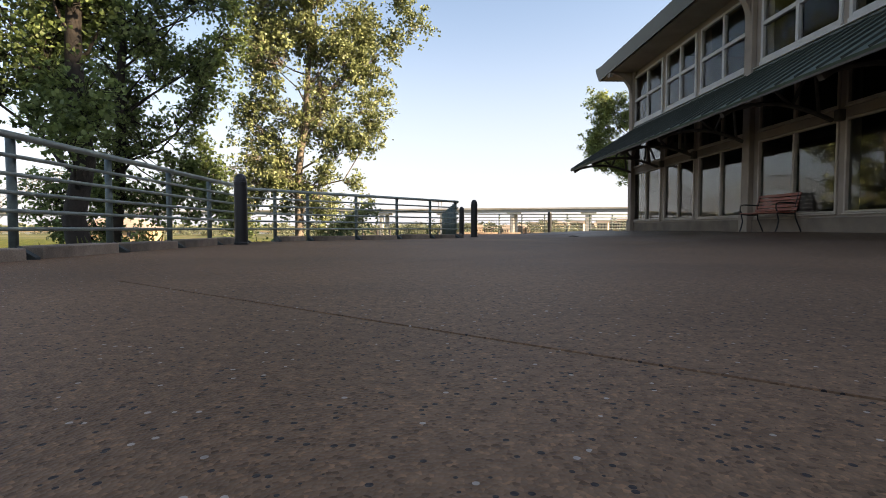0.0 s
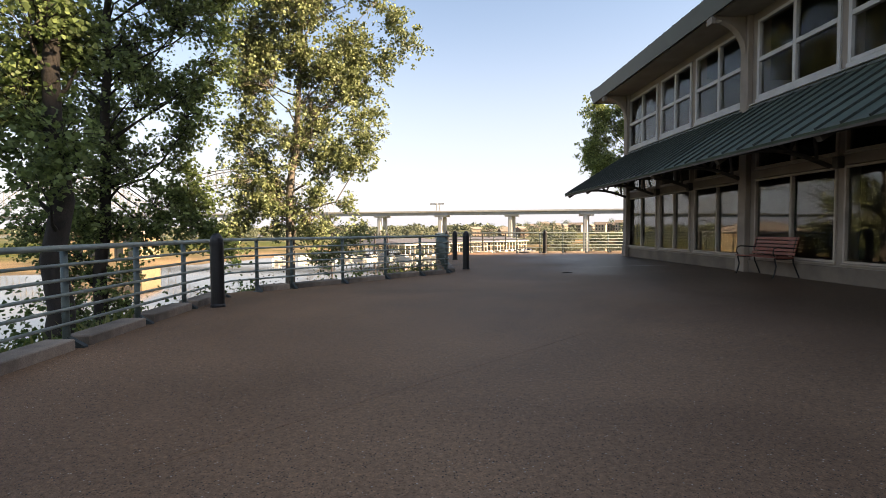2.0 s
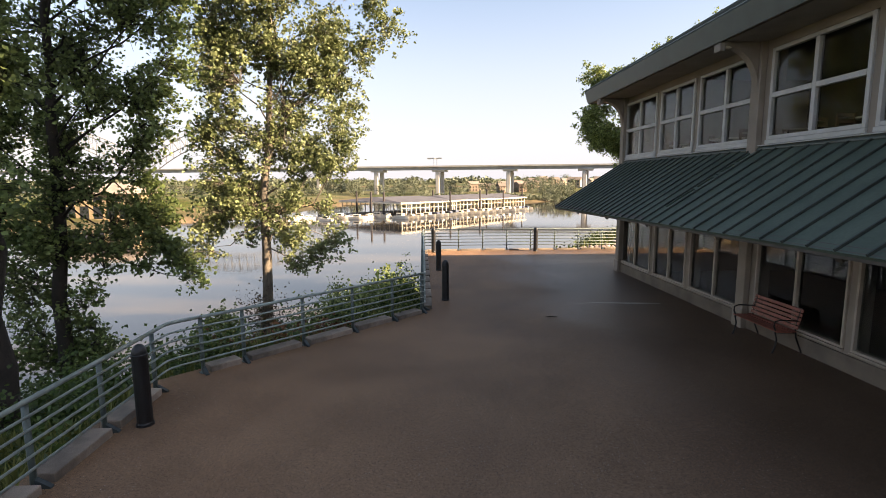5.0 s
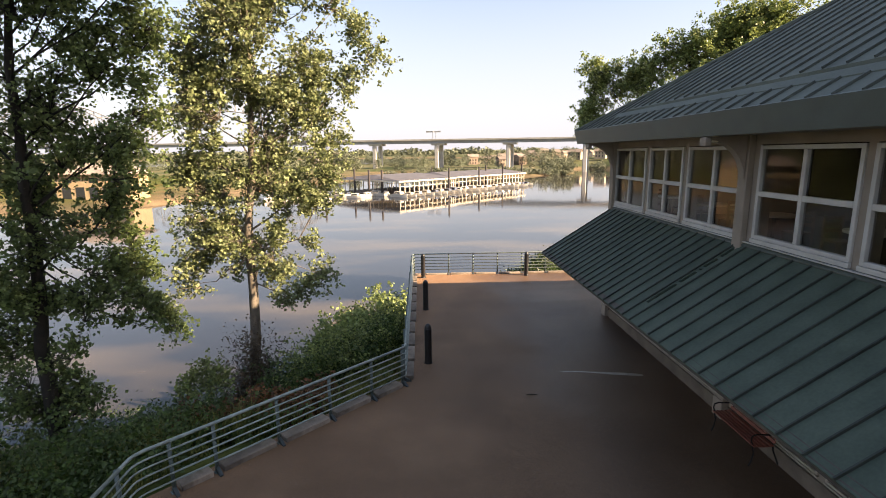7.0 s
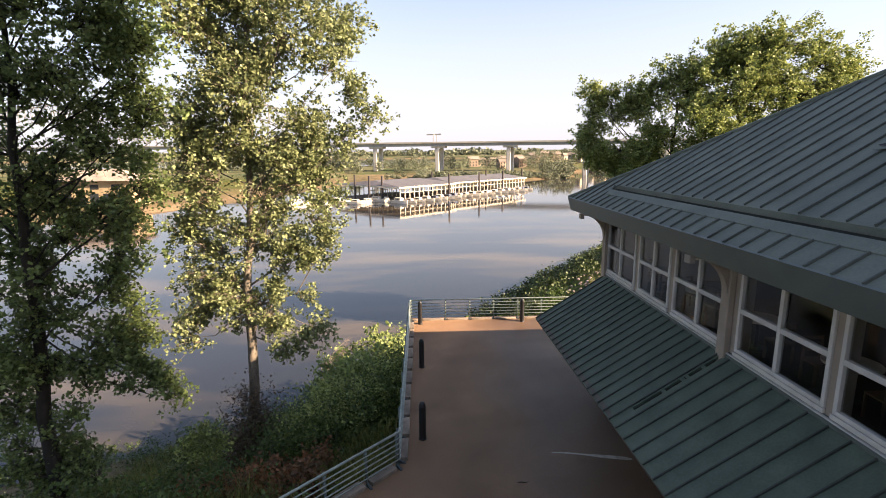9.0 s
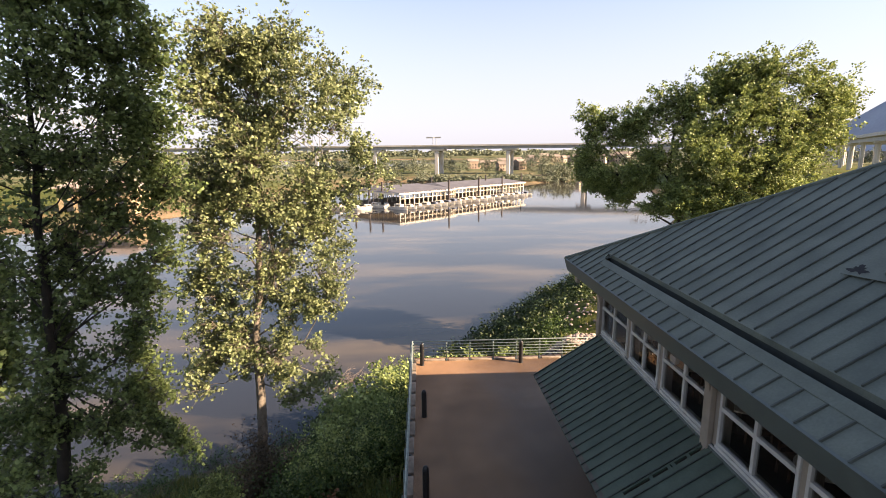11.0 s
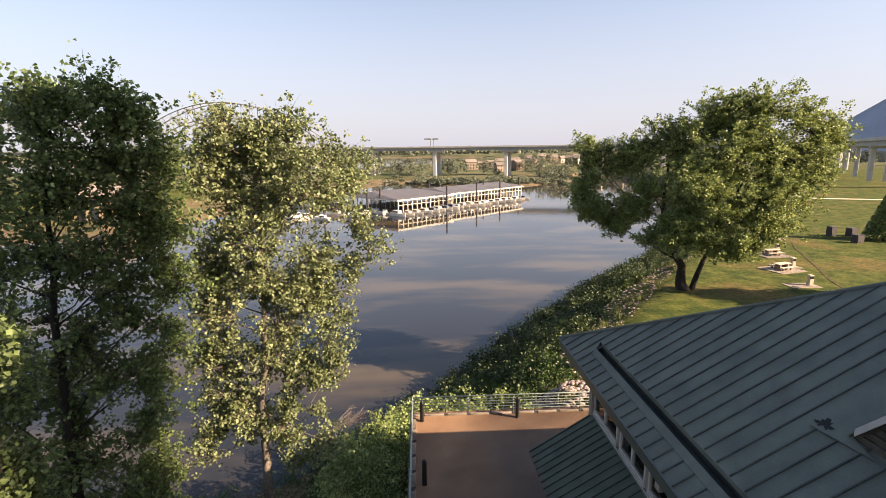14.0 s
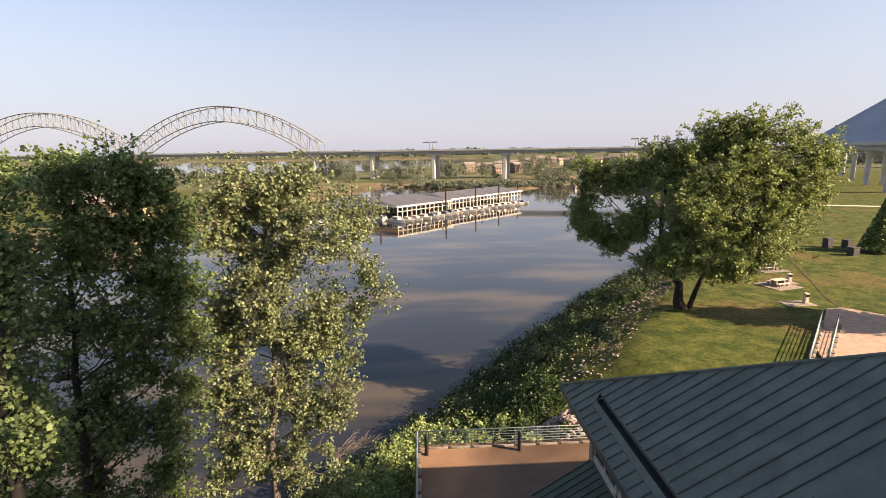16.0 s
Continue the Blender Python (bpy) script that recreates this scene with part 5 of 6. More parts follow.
def blades(name, label, spots, leaf, seed, tall):
    """Tall grass: narrow upright blades, three to a spot."""
    rng = np.random.default_rng(seed)
    xs, ys = np.array([s[0] for s in spots]), np.array([s[1] for s in spots])
    k = np.repeat(np.arange(len(xs)), 30)
    x, y = xs[k] + rng.normal(size=len(k)) * 0.22, ys[k] + rng.normal(size=len(k)) * 0.22
    z = land_height(x, y)
    h = tall * rng.uniform(0.5, 1.2, len(k))
    lean = rng.normal(size=(len(k), 2)) * 0.3
    a = rng.uniform(0, math.pi, len(k))
    w = 0.016
    c, s = np.cos(a) * w, np.sin(a) * w
    o = np.zeros(len(k))
    b0 = np.stack([x - c, y - s, z - 0.1], 1)
    b1 = np.stack([x + c, y + s, z - 0.1], 1)
    m0 = np.stack([x + c + lean[:, 0] * h * 0.4, y + s + lean[:, 1] * h * 0.4, z + h * 0.6], 1)
    m1 = np.stack([x - c + lean[:, 0] * h * 0.4, y - s + lean[:, 1] * h * 0.4, z + h * 0.6], 1)
    tip = np.stack([x + lean[:, 0] * h, y + lean[:, 1] * h, z + h], 1)
    v = np.stack([b0, b1, m0, m1, tip], 1).reshape(-1, 3)
    i = np.arange(len(k))[:, None] * 5
    f = np.concatenate([i + np.array([[0, 1, 2]]), i + np.array([[0, 2, 3]]), i + np.array([[3, 2, 4]])])
    return tagged(new(name, fast_mesh(name, v, f, leaf)), label, "grass", kind="stuff")


rng = np.random.default_rng(40)
LEAF_GRASS = leaf_material("tall_grass_blades", (0.20, 0.20, 0.06), (0.07, 0.09, 0.025), 0.35)
blades("tall_grass", "tall green and straw-coloured grass on the bank", bank_spots(rng, 800, -14, 0.4, 14, 30, 3, 60, (1, 1), (1, 1)), LEAF_GRASS, 71, 0.9)
blades("tall_grass", "tall grass along the edge of the lawn", bank_spots(rng, 450, 2, 42, 27.6, 75, 15, 18.5, (1, 1), (1, 1)), LEAF_GRASS, 72, 0.7)
saplings = [(-7.6, 19.4, 0.9, 2.6), (-8.4, 20.2, 0.8, 2.2), (-2.2, 21.0, 0.7, 2.0), (-1.2, 23.2, 0.9, 2.4), (-2.6, 24.4, 0.9, 2.2), (-0.6, 25.4, 0.8, 2.2), (-7.5, 15.5, 1.0, 2.0), (-9.8, 16.5, 1.1, 2.6), (-10.5, 14.0, 1.1, 2.6), (-13, 17, 1.2, 3.0)]
scrub("saplings", "young leafy saplings among the scrub", saplings, LEAF_BUSH, 0.15, 130, 57)
rng = np.random.default_rng(41)
scrub("bank_scrub", "dense green scrub and weeds on the river bank", bank_spots(rng, 1700, -34, 1, 13, 48, 0.3, 60, (0.4, 1.0), (0.4, 1.3)), LEAF_BUSH, 0.1, 95, 51)
scrub("bank_scrub", "leafy bushes under the trees on the bank", bank_spots(rng, 230, -15, -4.4, 11.5, 19.5, 4, 60, (0.5, 1.0), (0.6, 1.7)), LEAF_BUSH, 0.1, 170, 63)
scrub("bank_scrub", "low green weeds on the slope below the railing", bank_spots(rng, 620, -13, -3.9, 0, 13, 0.3, 60, (0.4, 0.8), (0.15, 0.4)), LEAF_BUSH, 0.095, 120, 58)
blades("short_grass", "short green grass and weeds on the slope below the railing", bank_spots(rng, 420, -9, -3.9, 1, 13, 3, 60, (1, 1), (1, 1)), LEAF_GRASS, 73, 0.3)
scrub("bank_scrub", "green bushes along the water beyond the terrace, darkened for the slope's shade", bank_spots(rng, 2600, -6, 60, 27, 112, 0.1, 14, (0.6, 1.7), (0.2, 1.8)), LEAF_SHADED, 0.22, 52, 52)
scrub("shore_bushes", "leafy bushes behind the end railing", [s for s in bank_spots(rng, 330, 1, 13, 27.4, 44, 4, 17, (0.5, 1.1), (0.4, 1.1)) if not (s[0] > 5.5 and s[1] < 33)], LEAF_BUSH, 0.15, 110, 53)
scrub("bank_scrub", "tall bushes at the water's edge, darkened for the slope's shade", bank_spots(rng, 400, -4, 48, 29, 98, 0.2, 14, (0.5, 1.3), (0.8, 2.2)), LEAF_SHADED, 0.24, 60, 61)
scrub("shore_bushes", "bushes with sunlight painted into their leaves scattered on the bank", bank_spots(rng, 95, 1, 30, 28, 66, 3, 13, (0.4, 0.8), (0.7, 1.7)), LEAF_SUNLIT, 0.2, 60, 59)
# a thicket on the slope below the end railing, its tops falling with the bank; sunlight is painted into its leaves
thicket = []
for k in range(95):
    x, y = rng.uniform(-0.5, 8.6), rng.uniform(28.8, 36.5)
    z_top = -0.45 - 0.32 * (y - 28) - 0.12 * max(0, 4 - x) - abs(rng.normal()) * 0.5
    tall = z_top - float(land_height(x, y))
    if tall > 0.4:
        thicket.append((x, y, rng.uniform(0.45, 0.85), tall))
for k in range(130):
    x, y = rng.uniform(-4.2, -0.35), rng.uniform(24.6, 30.2)
    tall = -0.75 + 0.42 * x - abs(rng.normal()) * 0.35 - float(land_height(x, y))
    if tall > 0.4:
        thicket.append((x, y, rng.uniform(0.35, 0.65), tall))
scrub("shore_bushes", "green leafy thicket painted as sunlit round the end of the terrace", thicket, LEAF_SUNLIT, 0.2, 75, 64)
scrub("shore_bushes", "tall weeds and saplings beside the railing", bank_spots(rng, 420, -5, 0.4, 18.5, 30, 5, 19, (0.5, 1.0), (1.4, 3.2)), LEAF_BUSH, 0.1, 95, 54)
scrub("shore_bushes", "bright leafy bushes beside the end of the railing", bank_spots(rng, 170, -3.8, 0.4, 19.5, 28, 5, 19, (0.4, 0.8), (2.2, 3.9)), LEAF_OAK, 0.11, 100, 60)
scrub("rusty_scrub", "rust-coloured dry scrub on the bank", [(x, y, r, h) for x, y, r, h in bank_spots(rng, 260, -5.4, -1.6, 15.0, 18.4, 6, 40, (0.35, 0.6), (0.9, 1.6))], LEAF_RED, 0.13, 80, 55)
spots = [(-5.8 + rng.normal() * 0.5, 22.5 + rng.normal() * 0.5, rng.uniform(0.45, 0.95), rng.uniform(2.0, 5.2)) for k in range(40)]
LEAF_DRY = leaf_material("dry_creeper", (0.10, 0.065, 0.035), (0.035, 0.026, 0.016), 0.2)
scrub("trunk_creeper", "dry brown creeper round the cottonwood trunk", spots, LEAF_DRY, 0.09, 170, 56)

# loose pale stones along the bank
rng = np.random.default_rng(61)
vs, fs = [], []
bm = bmesh.new()
bmesh.ops.create_icosphere(bm, subdivisions=1, radius=1.0)
ico_v = np.array([v.co[:] for v in bm.verts])
ico_f = np.array([[v.index for v in f.verts] for f in bm.faces])
bm.free()
cand = bank_spots(rng, 1300, 7.5, 14, 27.2, 33.5, 10, 40, (0.08, 0.22), (0.1, 0.2)) + bank_spots(rng, 3600, 10, 40, 32, 66, 13.5, 18, (0.06, 0.19), (0.1, 0.2))
cand += bank_spots(rng, 500, -2.5, 0.3, 15.5, 21, 5, 40, (0.08, 0.2), (0.08, 0.2))
for k, (x, y, r, h) in enumerate(cand):
    z = float(land_height(x, y))
    vs.append(ico_v * rng.uniform(0.6, 1.2, (12, 1)) * np.array((r, r * rng.uniform(0.6, 1), r * 0.6)) + np.array((x, y, z + r * 0.25)))
    fs.append(ico_f + 12 * k)
tagged(new("riprap", fast_mesh("riprap", np.concatenate(vs), np.concatenate(fs), STONE)), "pale broken stones along the bank", "stones", kind="stuff")

# a bare grey shrub leaning over the water side
dz = float(land_height(-5.2, 35.2))
dead = empty("dead_shrub", (-5.2, 35.2, dz))
tagged(dead, "bare grey-brown dead shrub leaning over the bank", "shrub")
TWIG = material("dead_twigs", (0.25, 0.2, 0.165), 0.9, scale=5, vary=0.3)
around = [(-5.2 + rng.normal() * 0.45, 35.2 + rng.normal() * 0.45, rng.uniform(0.6, 1.0), (-6.6 - dz) * rng.uniform(0.5, 0.95)) for k in range(12)]
scrub("bank_scrub", "leafy scrub round the foot of the dead shrub", around, LEAF_BUSH, 0.14, 60, 62)
for k in range(11):
    fork = Vector((rng.normal() * 0.15, rng.normal() * 0.15, -6.0 - dz + rng.normal() * 0.2))
    tip = fork + Vector((rng.uniform(1.2, 3.9), rng.uniform(-0.5, 1.2), rng.uniform(0.3, 1.5)))
    mid = fork.lerp(tip, 0.5) + Vector((0, 0, 0.2))
    p = [Vector((rng.normal() * 0.1, rng.normal() * 0.1, -0.3)), fork * 0.6, fork, mid, tip]
    bm = bmesh.new()
    tube(bm, p, [0.035, 0.032, 0.03, 0.022, 0.009], 5)
    for j in range(12):
        s = p[2].lerp(p[4], 0.25 + 0.75 * rng.random())
        e = s + Vector((rng.uniform(0.1, 0.8), rng.normal() * 0.3, rng.uniform(0.0, 0.5)))
        tube(bm, [s, e], [0.014, 0.006], 4)
    part("stem", bm, TWIG, dead)

# ---- road bridge ----
BR_A, BR_W = Vector((76.4, 401.6, 0)), Vector((53.6, -13.8, 0))


def along(k, z=0.0, off=0.0):
    n = Vector((-BR_W.y, BR_W.x, 0)).normalized()
    return BR_A + BR_W * k + n * off + Vector((0, 0, z))


bridge = empty("road_bridge", along(0))
tagged(bridge, "long concrete highway bridge on paired piers", "bridge")


def on_bridge(name, bm, mat, label="", parent=None):
    bmesh.ops.translate(bm, vec=-along(0), verts=bm.verts)
    return part(name, bm, mat, parent or bridge, label)


for name, mat, z0, z1, o0, o1 in (("girder", GIRDER, 13.9, 16.2, 1.2, 1.8), ("girder", GIRDER, 13.9, 16.2, 9.2, 9.8), ("deck", BRIDGE, 16.2, 16.7, -0.5, 12.0),
                                  ("parapet", BRIDGE, 16.7, 17.4, -0.5, -0.2), ("parapet", BRIDGE, 16.7, 17.4, 11.7, 12.0)):
    bm = bmesh.new()
    quad_prism(bm, [along(-14, z0, o0), along(8, z0, o0), along(8, z0, o1), along(-14, z0, o1)], (0, 0, z1 - z0))
    on_bridge(name, bm, mat)
for k in (-3.1, -2.13, -1.15, -0.08, 1.0, 2.08, 3.15, 4.2, 5.25, 6.3, 7.35):
    for o, s, hw in ((2.0, -1.0, 1.7), (11.4, 1.0, 1.7)):
        bm = bmesh.new()
        m = Matrix.Translation(along(k, 0, o) + BR_W.normalized() * s) @ Matrix.Rotation(math.atan2(BR_W.y, BR_W.x), 4, "Z")
        box(bm, -hw, hw, -1.2, 1.2, -12, 12.3, 0.5, m)
        on_bridge("pier", bm, BRIDGE)
    bm = bmesh.new()
    d = BR_W.normalized() * 5.6
    a, b = along(k, 13.9, 0.0), along(k, 13.9, 14.0)
    a2, b2 = along(k, 12.3, 0.6), along(k, 12.3, 13.4)
    vs = [bm.verts.new(p) for p in (a - d, b - d, b2 - d, a2 - d, a + d, b + d, b2 + d, a2 + d)]
    for q in ((0, 1, 2, 3), (7, 6, 5, 4), (0, 4, 5, 1), (1, 5, 6, 2), (2, 6, 7, 3), (3, 7, 4, 0)):
        bm.faces.new([vs[i] for i in q])
    bmesh.ops.recalc_face_normals(bm, faces=bm.faces)
    on_bridge("pier_cap", bm, BRIDGE)


def arch(k0, k1, rise):
    """One tied steel arch over the main channel: two ribs of trussed chords with cross bracing."""
    a = empty("bridge_arch", along(k0))
    tagged(a, "trussed steel arch rising over the highway bridge", "bridge arch", "arches of the bridge")
    n = 24
    depth = 8.5

    def pt(i, o, low):
        s = i / n
        k = k0 + (k1 - k0) * s
        up = rise * (1 - (2 * s - 1) ** 2)
        z = 18 + up - (depth * (0.55 + 0.45 * abs(2 * s - 1)) if low else 0) + (6 if not low else -2)
        return along(k, z, o) - along(k0)

    for o in (-0.5, 12.0):
        for low in (False, True):
            bm = bmesh.new()
            tube(bm, [pt(i, o, low) for i in range(n + 1)], 0.42, 6)
            part("chord", bm, ARCHSTEEL, a)
        for i in range(n + 1):
            part("web_member", tube(bmesh.new(), [pt(i, o, False), pt(i, o, True)], 0.24, 5), ARCHSTEEL, a)
            if i < n:
                part("web_member", tube(bmesh.new(), [pt(i, o, True), pt(i + 1, o, False)], 0.2, 5), ARCHSTEEL, a)
    for i in range(n + 1):
        part("cross_brace", tube(bmesh.new(), [pt(i, -0.5, False), pt(i, 12.0, False)], 0.2, 5), ARCHSTEEL, a)
        if i < n:
            part("cross_brace", tube(bmesh.new(), [pt(i, -0.5, False), pt(i + 1, 12.0, False)], 0.15, 5), ARCHSTEEL, a)


arch(-3.0, -6.5, 34)
arch(-6.5, -10.2, 34)

# sign gantry over the carriageway
g = empty("sign_gantry", along(-1.215, 16.7))
tagged(g, "thin steel sign gantry over the bridge deck", "sign gantry")
side = Vector((-BR_W.y, BR_W.x, 0)).normalized()
for o in (0.0, 11.4):
    part("post", tube(bmesh.new(), [side * o, side * o + Vector((0, 0, 7.0))], 0.25, 8), ARCHSTEEL, g)
part("truss", tube(bmesh.new(), [side * 0.0 + Vector((0, 0, 6.6)), side * 11.4 + Vector((0, 0, 6.6))], 0.35, 6), ARCHSTEEL, g)
for k in (-3.0, 4.0):
    bm = bmesh.new()
    box(bm, k - 2.6, k + 2.6, -0.1, 0.1, 6.0, 7.2, 0, Matrix.Rotation(math.atan2(BR_W.y, BR_W.x), 4, "Z"))
    part("sign_panel", bm, GIRDER, g)

copy_thing(g, Matrix.Translation(along(1.74, 16.7)))

# ---- marina ----


def dock(name, x, y, ang, length, width, label, bays):
    """A covered boat dock: low gabled roof on rows of white posts over a floating deck."""
    d = empty(name, (x, y, WATER_Z))
    d.rotation_euler = (0, 0, radians(ang))
    tagged(d, label, "boat dock", "covered docks of the marina")
    h, r = 5.8, 7.5
    bm = bmesh.new()
    quad_prism(bm, [(-1, -0.8, h), (length + 1, -0.8, h), (length - 2, width / 2, r), (3, width / 2, r)], (0, 0, 0.18))
    quad_prism(bm, [(length + 1, width + 0.8, h), (-1, width + 0.8, h), (3, width / 2, r), (length - 2, width / 2, r)], (0, 0, 0.18))
    quad_prism(bm, [(-1, width + 0.8, h), (-1, -0.8, h), (3, width / 2, r)], (0, 0, 0.18))
    quad_prism(bm, [(length + 1, -0.8, h), (length + 1, width + 0.8, h), (length - 2, width / 2, r)], (0, 0, 0.18))
    part("roof", bm, DOCKROOF, d, "flat grey metal dock roof")
    bm = bmesh.new()
    for y0 in (-0.85, width + 0.75):
        box(bm, -1, length + 1, y0, y0 + 0.1, h - 0.45, h + 0.1)
    box(bm, -1.05, -0.95, -0.8, width + 0.8, h - 0.45, h + 0.1)
    part("eaves_board", bm, WHITE, d)
    bm = bmesh.new()
    box(bm, -0.5, length + 0.5, width / 2 - 1.2, width / 2 + 1.2, 0.15, 0.55)
    part("walkway", bm, CONCRETE, d)
    for i in range(bays + 1):
        px = i * length / bays
        for y0, y1 in ((-0.4, width / 2 - 1.21), (width / 2 + 1.21, width + 0.4)):
            part("finger_deck", box(bmesh.new(), px - 0.35, px + 0.35, y0, y1, 0.15, 0.5), CONCRETE, d)
    post = mesh_of("post", box(bmesh.new(), -0.13, 0.13, -0.13, 0.13, 0.4, 6.1), WHITE)
    tie = mesh_of("cross_tie", box(bmesh.new(), 0.13, length / bays - 0.13, -0.06, 0.06, 3.6, 3.8), WHITE)
    for i in range(bays + 1):
        for y0 in (0, width / 2, width):
            piece("post", post, d, Matrix.Translation((i * length / bays, y0, 0)))
            if i < bays:
                piece("cross_tie", tie, d, Matrix.Translation((i * length / bays, y0, 0)))
    return d


def boat(x, y, ang, k, cover):
    b = empty("motor_boat", (x, y, WATER_Z))
    b.rotation_euler = (0, 0, radians(ang))
    tagged(b, "white motor boat with blue canvas moored at the dock" if cover else "white cabin motor boat moored at the dock", "boat", "moored boats")
    bm = bmesh.new()
    sec = [(-4.2, 1.3, 0.9), (-2, 1.45, 0.95), (1, 1.4, 1.05), (3, 0.9, 1.25), (4.4, 0.06, 1.45)]
    rings = [[bm.verts.new(p) for p in ((s, -w, z), (s, -w * 0.8, -0.2), (s, 0, -0.45), (s, w * 0.8, -0.2), (s, w, z))] for s, w, z in sec]
    for p, q in zip(rings, rings[1:]):
        for i in range(5):
            bm.faces.new((p[i], p[(i + 1) % 5], q[(i + 1) % 5], q[i]))
    bm.faces.new(rings[0])
    bm.faces.new(rings[-1][::-1])
    bmesh.ops.recalc_face_normals(bm, faces=bm.faces)
    bmesh.ops.scale(bm, vec=(k, k, k), verts=bm.verts)
    part("hull", bm, HULL, b)
    bm = bmesh.new()
    box(bm, -2.2 * k, 1.4 * k, -1.0 * k, 1.0 * k, 0.95 * k, 2.1 * k, 0.2)
    part("cabin", bm, NAVY if cover else HULL, b)
    bm = bmesh.new()
    box(bm, -1.6 * k, 0.9 * k, -1.02 * k, 1.02 * k, 1.4 * k, 1.85 * k)
    part("cabin_window", bm, DARKGLASS, b)


ang1 = 44.5
d1 = Vector((math.cos(radians(ang1)), math.sin(radians(ang1)), 0))
d2 = Vector((-d1.y, d1.x, 0))
q = Vector((-6.8, 189, 0)) + d1 * 32 + d2 * 3
dock("covered_dock", -6.8, 189, ang1, 30, 38, "covered boat dock with grey roof on white posts", 12)
dock("covered_dock", q.x, q.y, ang1, 55, 26, "long covered boat dock with grey roof on white posts", 22)
rng = np.random.default_rng(8)
wv = Vector((math.cos(radians(ang1)), math.sin(radians(ang1)), 0))
nv = Vector((-wv.y, wv.x, 0))
for k in range(21):
    p = Vector((-6, 187, 0)) + wv * (k * 4.1 + rng.uniform(-0.4, 0.4)) + nv * rng.uniform(-1.5, 1.2)
    boat(p.x, p.y, ang1 - 90 + rng.uniform(-4, 4), rng.uniform(0.75, 1.05), rng.random() < 0.1)
for k in range(12):
    p = Vector((-52 + 3.6 * k, 176 + 1.6 * k + rng.uniform(-4, 10), 0))
    boat(p.x, p.y, rng.uniform(0, 360), rng.uniform(0.7, 1.0), rng.random() < 0.35)
bm = bmesh.new()
tube(bm, [(0, 0, -3), (0, 0, 9.6)], 0.38, 10)
tube(bm, [(0, 0, 9.6), (0, 0, 9.9)], [0.44, 0.4], 10)
pile = part("mooring_post", bm, PILE)
pile.location = (12.6, 205.0, WATER_Z)
tagged(pile, "tall dark steel mooring post in the water", "mooring post", "mooring posts")
for x, y in ((-14, 196), (26.9, 222), (40.0, 238), (-19, 196), (-26, 207), (6, 232), (33, 246), (54, 262), (-36, 196)):
    copy_thing(pile, pose(x, y, WATER_Z))

# ---- pyramid arena beyond the park ----
px, py, ph, pw = 520.0, 470.0, 98.0, 90.0
py0 = empty("pyramid_arena", (px, py, 0))
tagged(py0, "steel-clad pyramid arena above a columned concrete base", "arena")
bm = bmesh.new()
c = math.cos(radians(8)), math.sin(radians(8))
ring = [bm.verts.new((pw * (a * c[0] - b * c[1]), pw * (a * c[1] + b * c[0]), 9)) for a, b in ((-1, -1), (1, -1), (1, 1), (-1, 1))]
apex = bm.verts.new((0, 0, ph))
for i in range(4):
    bm.faces.new((ring[i], ring[(i + 1) % 4], apex))
bm.faces.new(ring[::-1])
part("cladding", bm, PYRAMID, py0, "blue-grey steel cladding")
bm = bmesh.new()
box(bm, -pw * 1.08, pw * 1.08, -pw * 1.08, pw * 1.08, -2, 9, 0, pose(0, 0, 0, 0, 0, 8))
part("base", bm, TANWALL, py0)

# ---- elevated ramp that joins the bridge behind the park ----
ramp = empty("road_ramp", (231, 264, 0))
tagged(ramp, "elevated concrete road ramp on round columns", "road ramp")
u = Vector((-69, -97, 0)).normalized()
w = Vector((-u.y, u.x, 0))
for name, z0, z1, o0, o1, mat in (("girder", 14.0, 16.0, 1.5, 7.5, GIRDER), ("deck", 16.0, 16.5, 0, 9, BRIDGE), ("parapet", 16.5, 17.4, 0, 0.3, BRIDGE), ("parapet", 16.5, 17.4, 8.7, 9, BRIDGE)):
    bm = bmesh.new()
    p0, p1 = u * -90, u * 135
    quad_prism(bm, [p0 + w * o0 + Vector((0, 0, z0)), p1 + w * o0 + Vector((0, 0, z0)), p1 + w * o1 + Vector((0, 0, z0)), p0 + w * o1 + Vector((0, 0, z0))], (0, 0, z1 - z0))
    part(name, bm, mat, ramp)
for k in range(-2, 4):
    for o in (2, 7):
        bm = bmesh.new()
        tube(bm, [u * 40 * k + w * o + Vector((0, 0, -1)), u * 40 * k + w * o + Vector((0, 0, 13.2))], 0.9, 12)
        part("column", bm, BRIDGE, ramp)
    bm = bmesh.new()
    m = pose(0, 0, 0, 0, 0, math.degrees(math.atan2(u.y, u.x)))
    c0 = u * 40 * k
    box(bm, -1.0, 1.0, 0.4, 8.6, 13.0, 14.0, 0, Matrix.Translation(c0) @ m)
    part("column_cap", bm, BRIDGE, ramp)

# ---- unseen buildings added to cast shade on the bank and its trees ----
shade_tower = empty("office_building", (108.2, -27.5, 0))
shade_tower.rotation_euler = (0, 0, math.atan2(-0.66, 1.77))
tagged(shade_tower, "unseen slender pale tower added to shade the bank trees", "office building")
bm = bmesh.new()
box(bm, -6, 6, -3, 3, -1, 79)
part("wall", bm, TANWALL, shade_tower)
bm = bmesh.new()
box(bm, -5.6, 5.6, -2.6, 2.6, 79.003, 80)
part("roof", bm, SHINGLE, shade_tower)
win = mesh_of("window", box(bmesh.new(), -0.05, 0.05, -1.1, 1.1, -1.1, 1.1), DARKGLASS)
for fl in range(17):
    for k in range(2):
        piece("window", win, shade_tower, Matrix.Translation((-6.02, -1.5 + 3 * k, 5 + 4 * fl)))

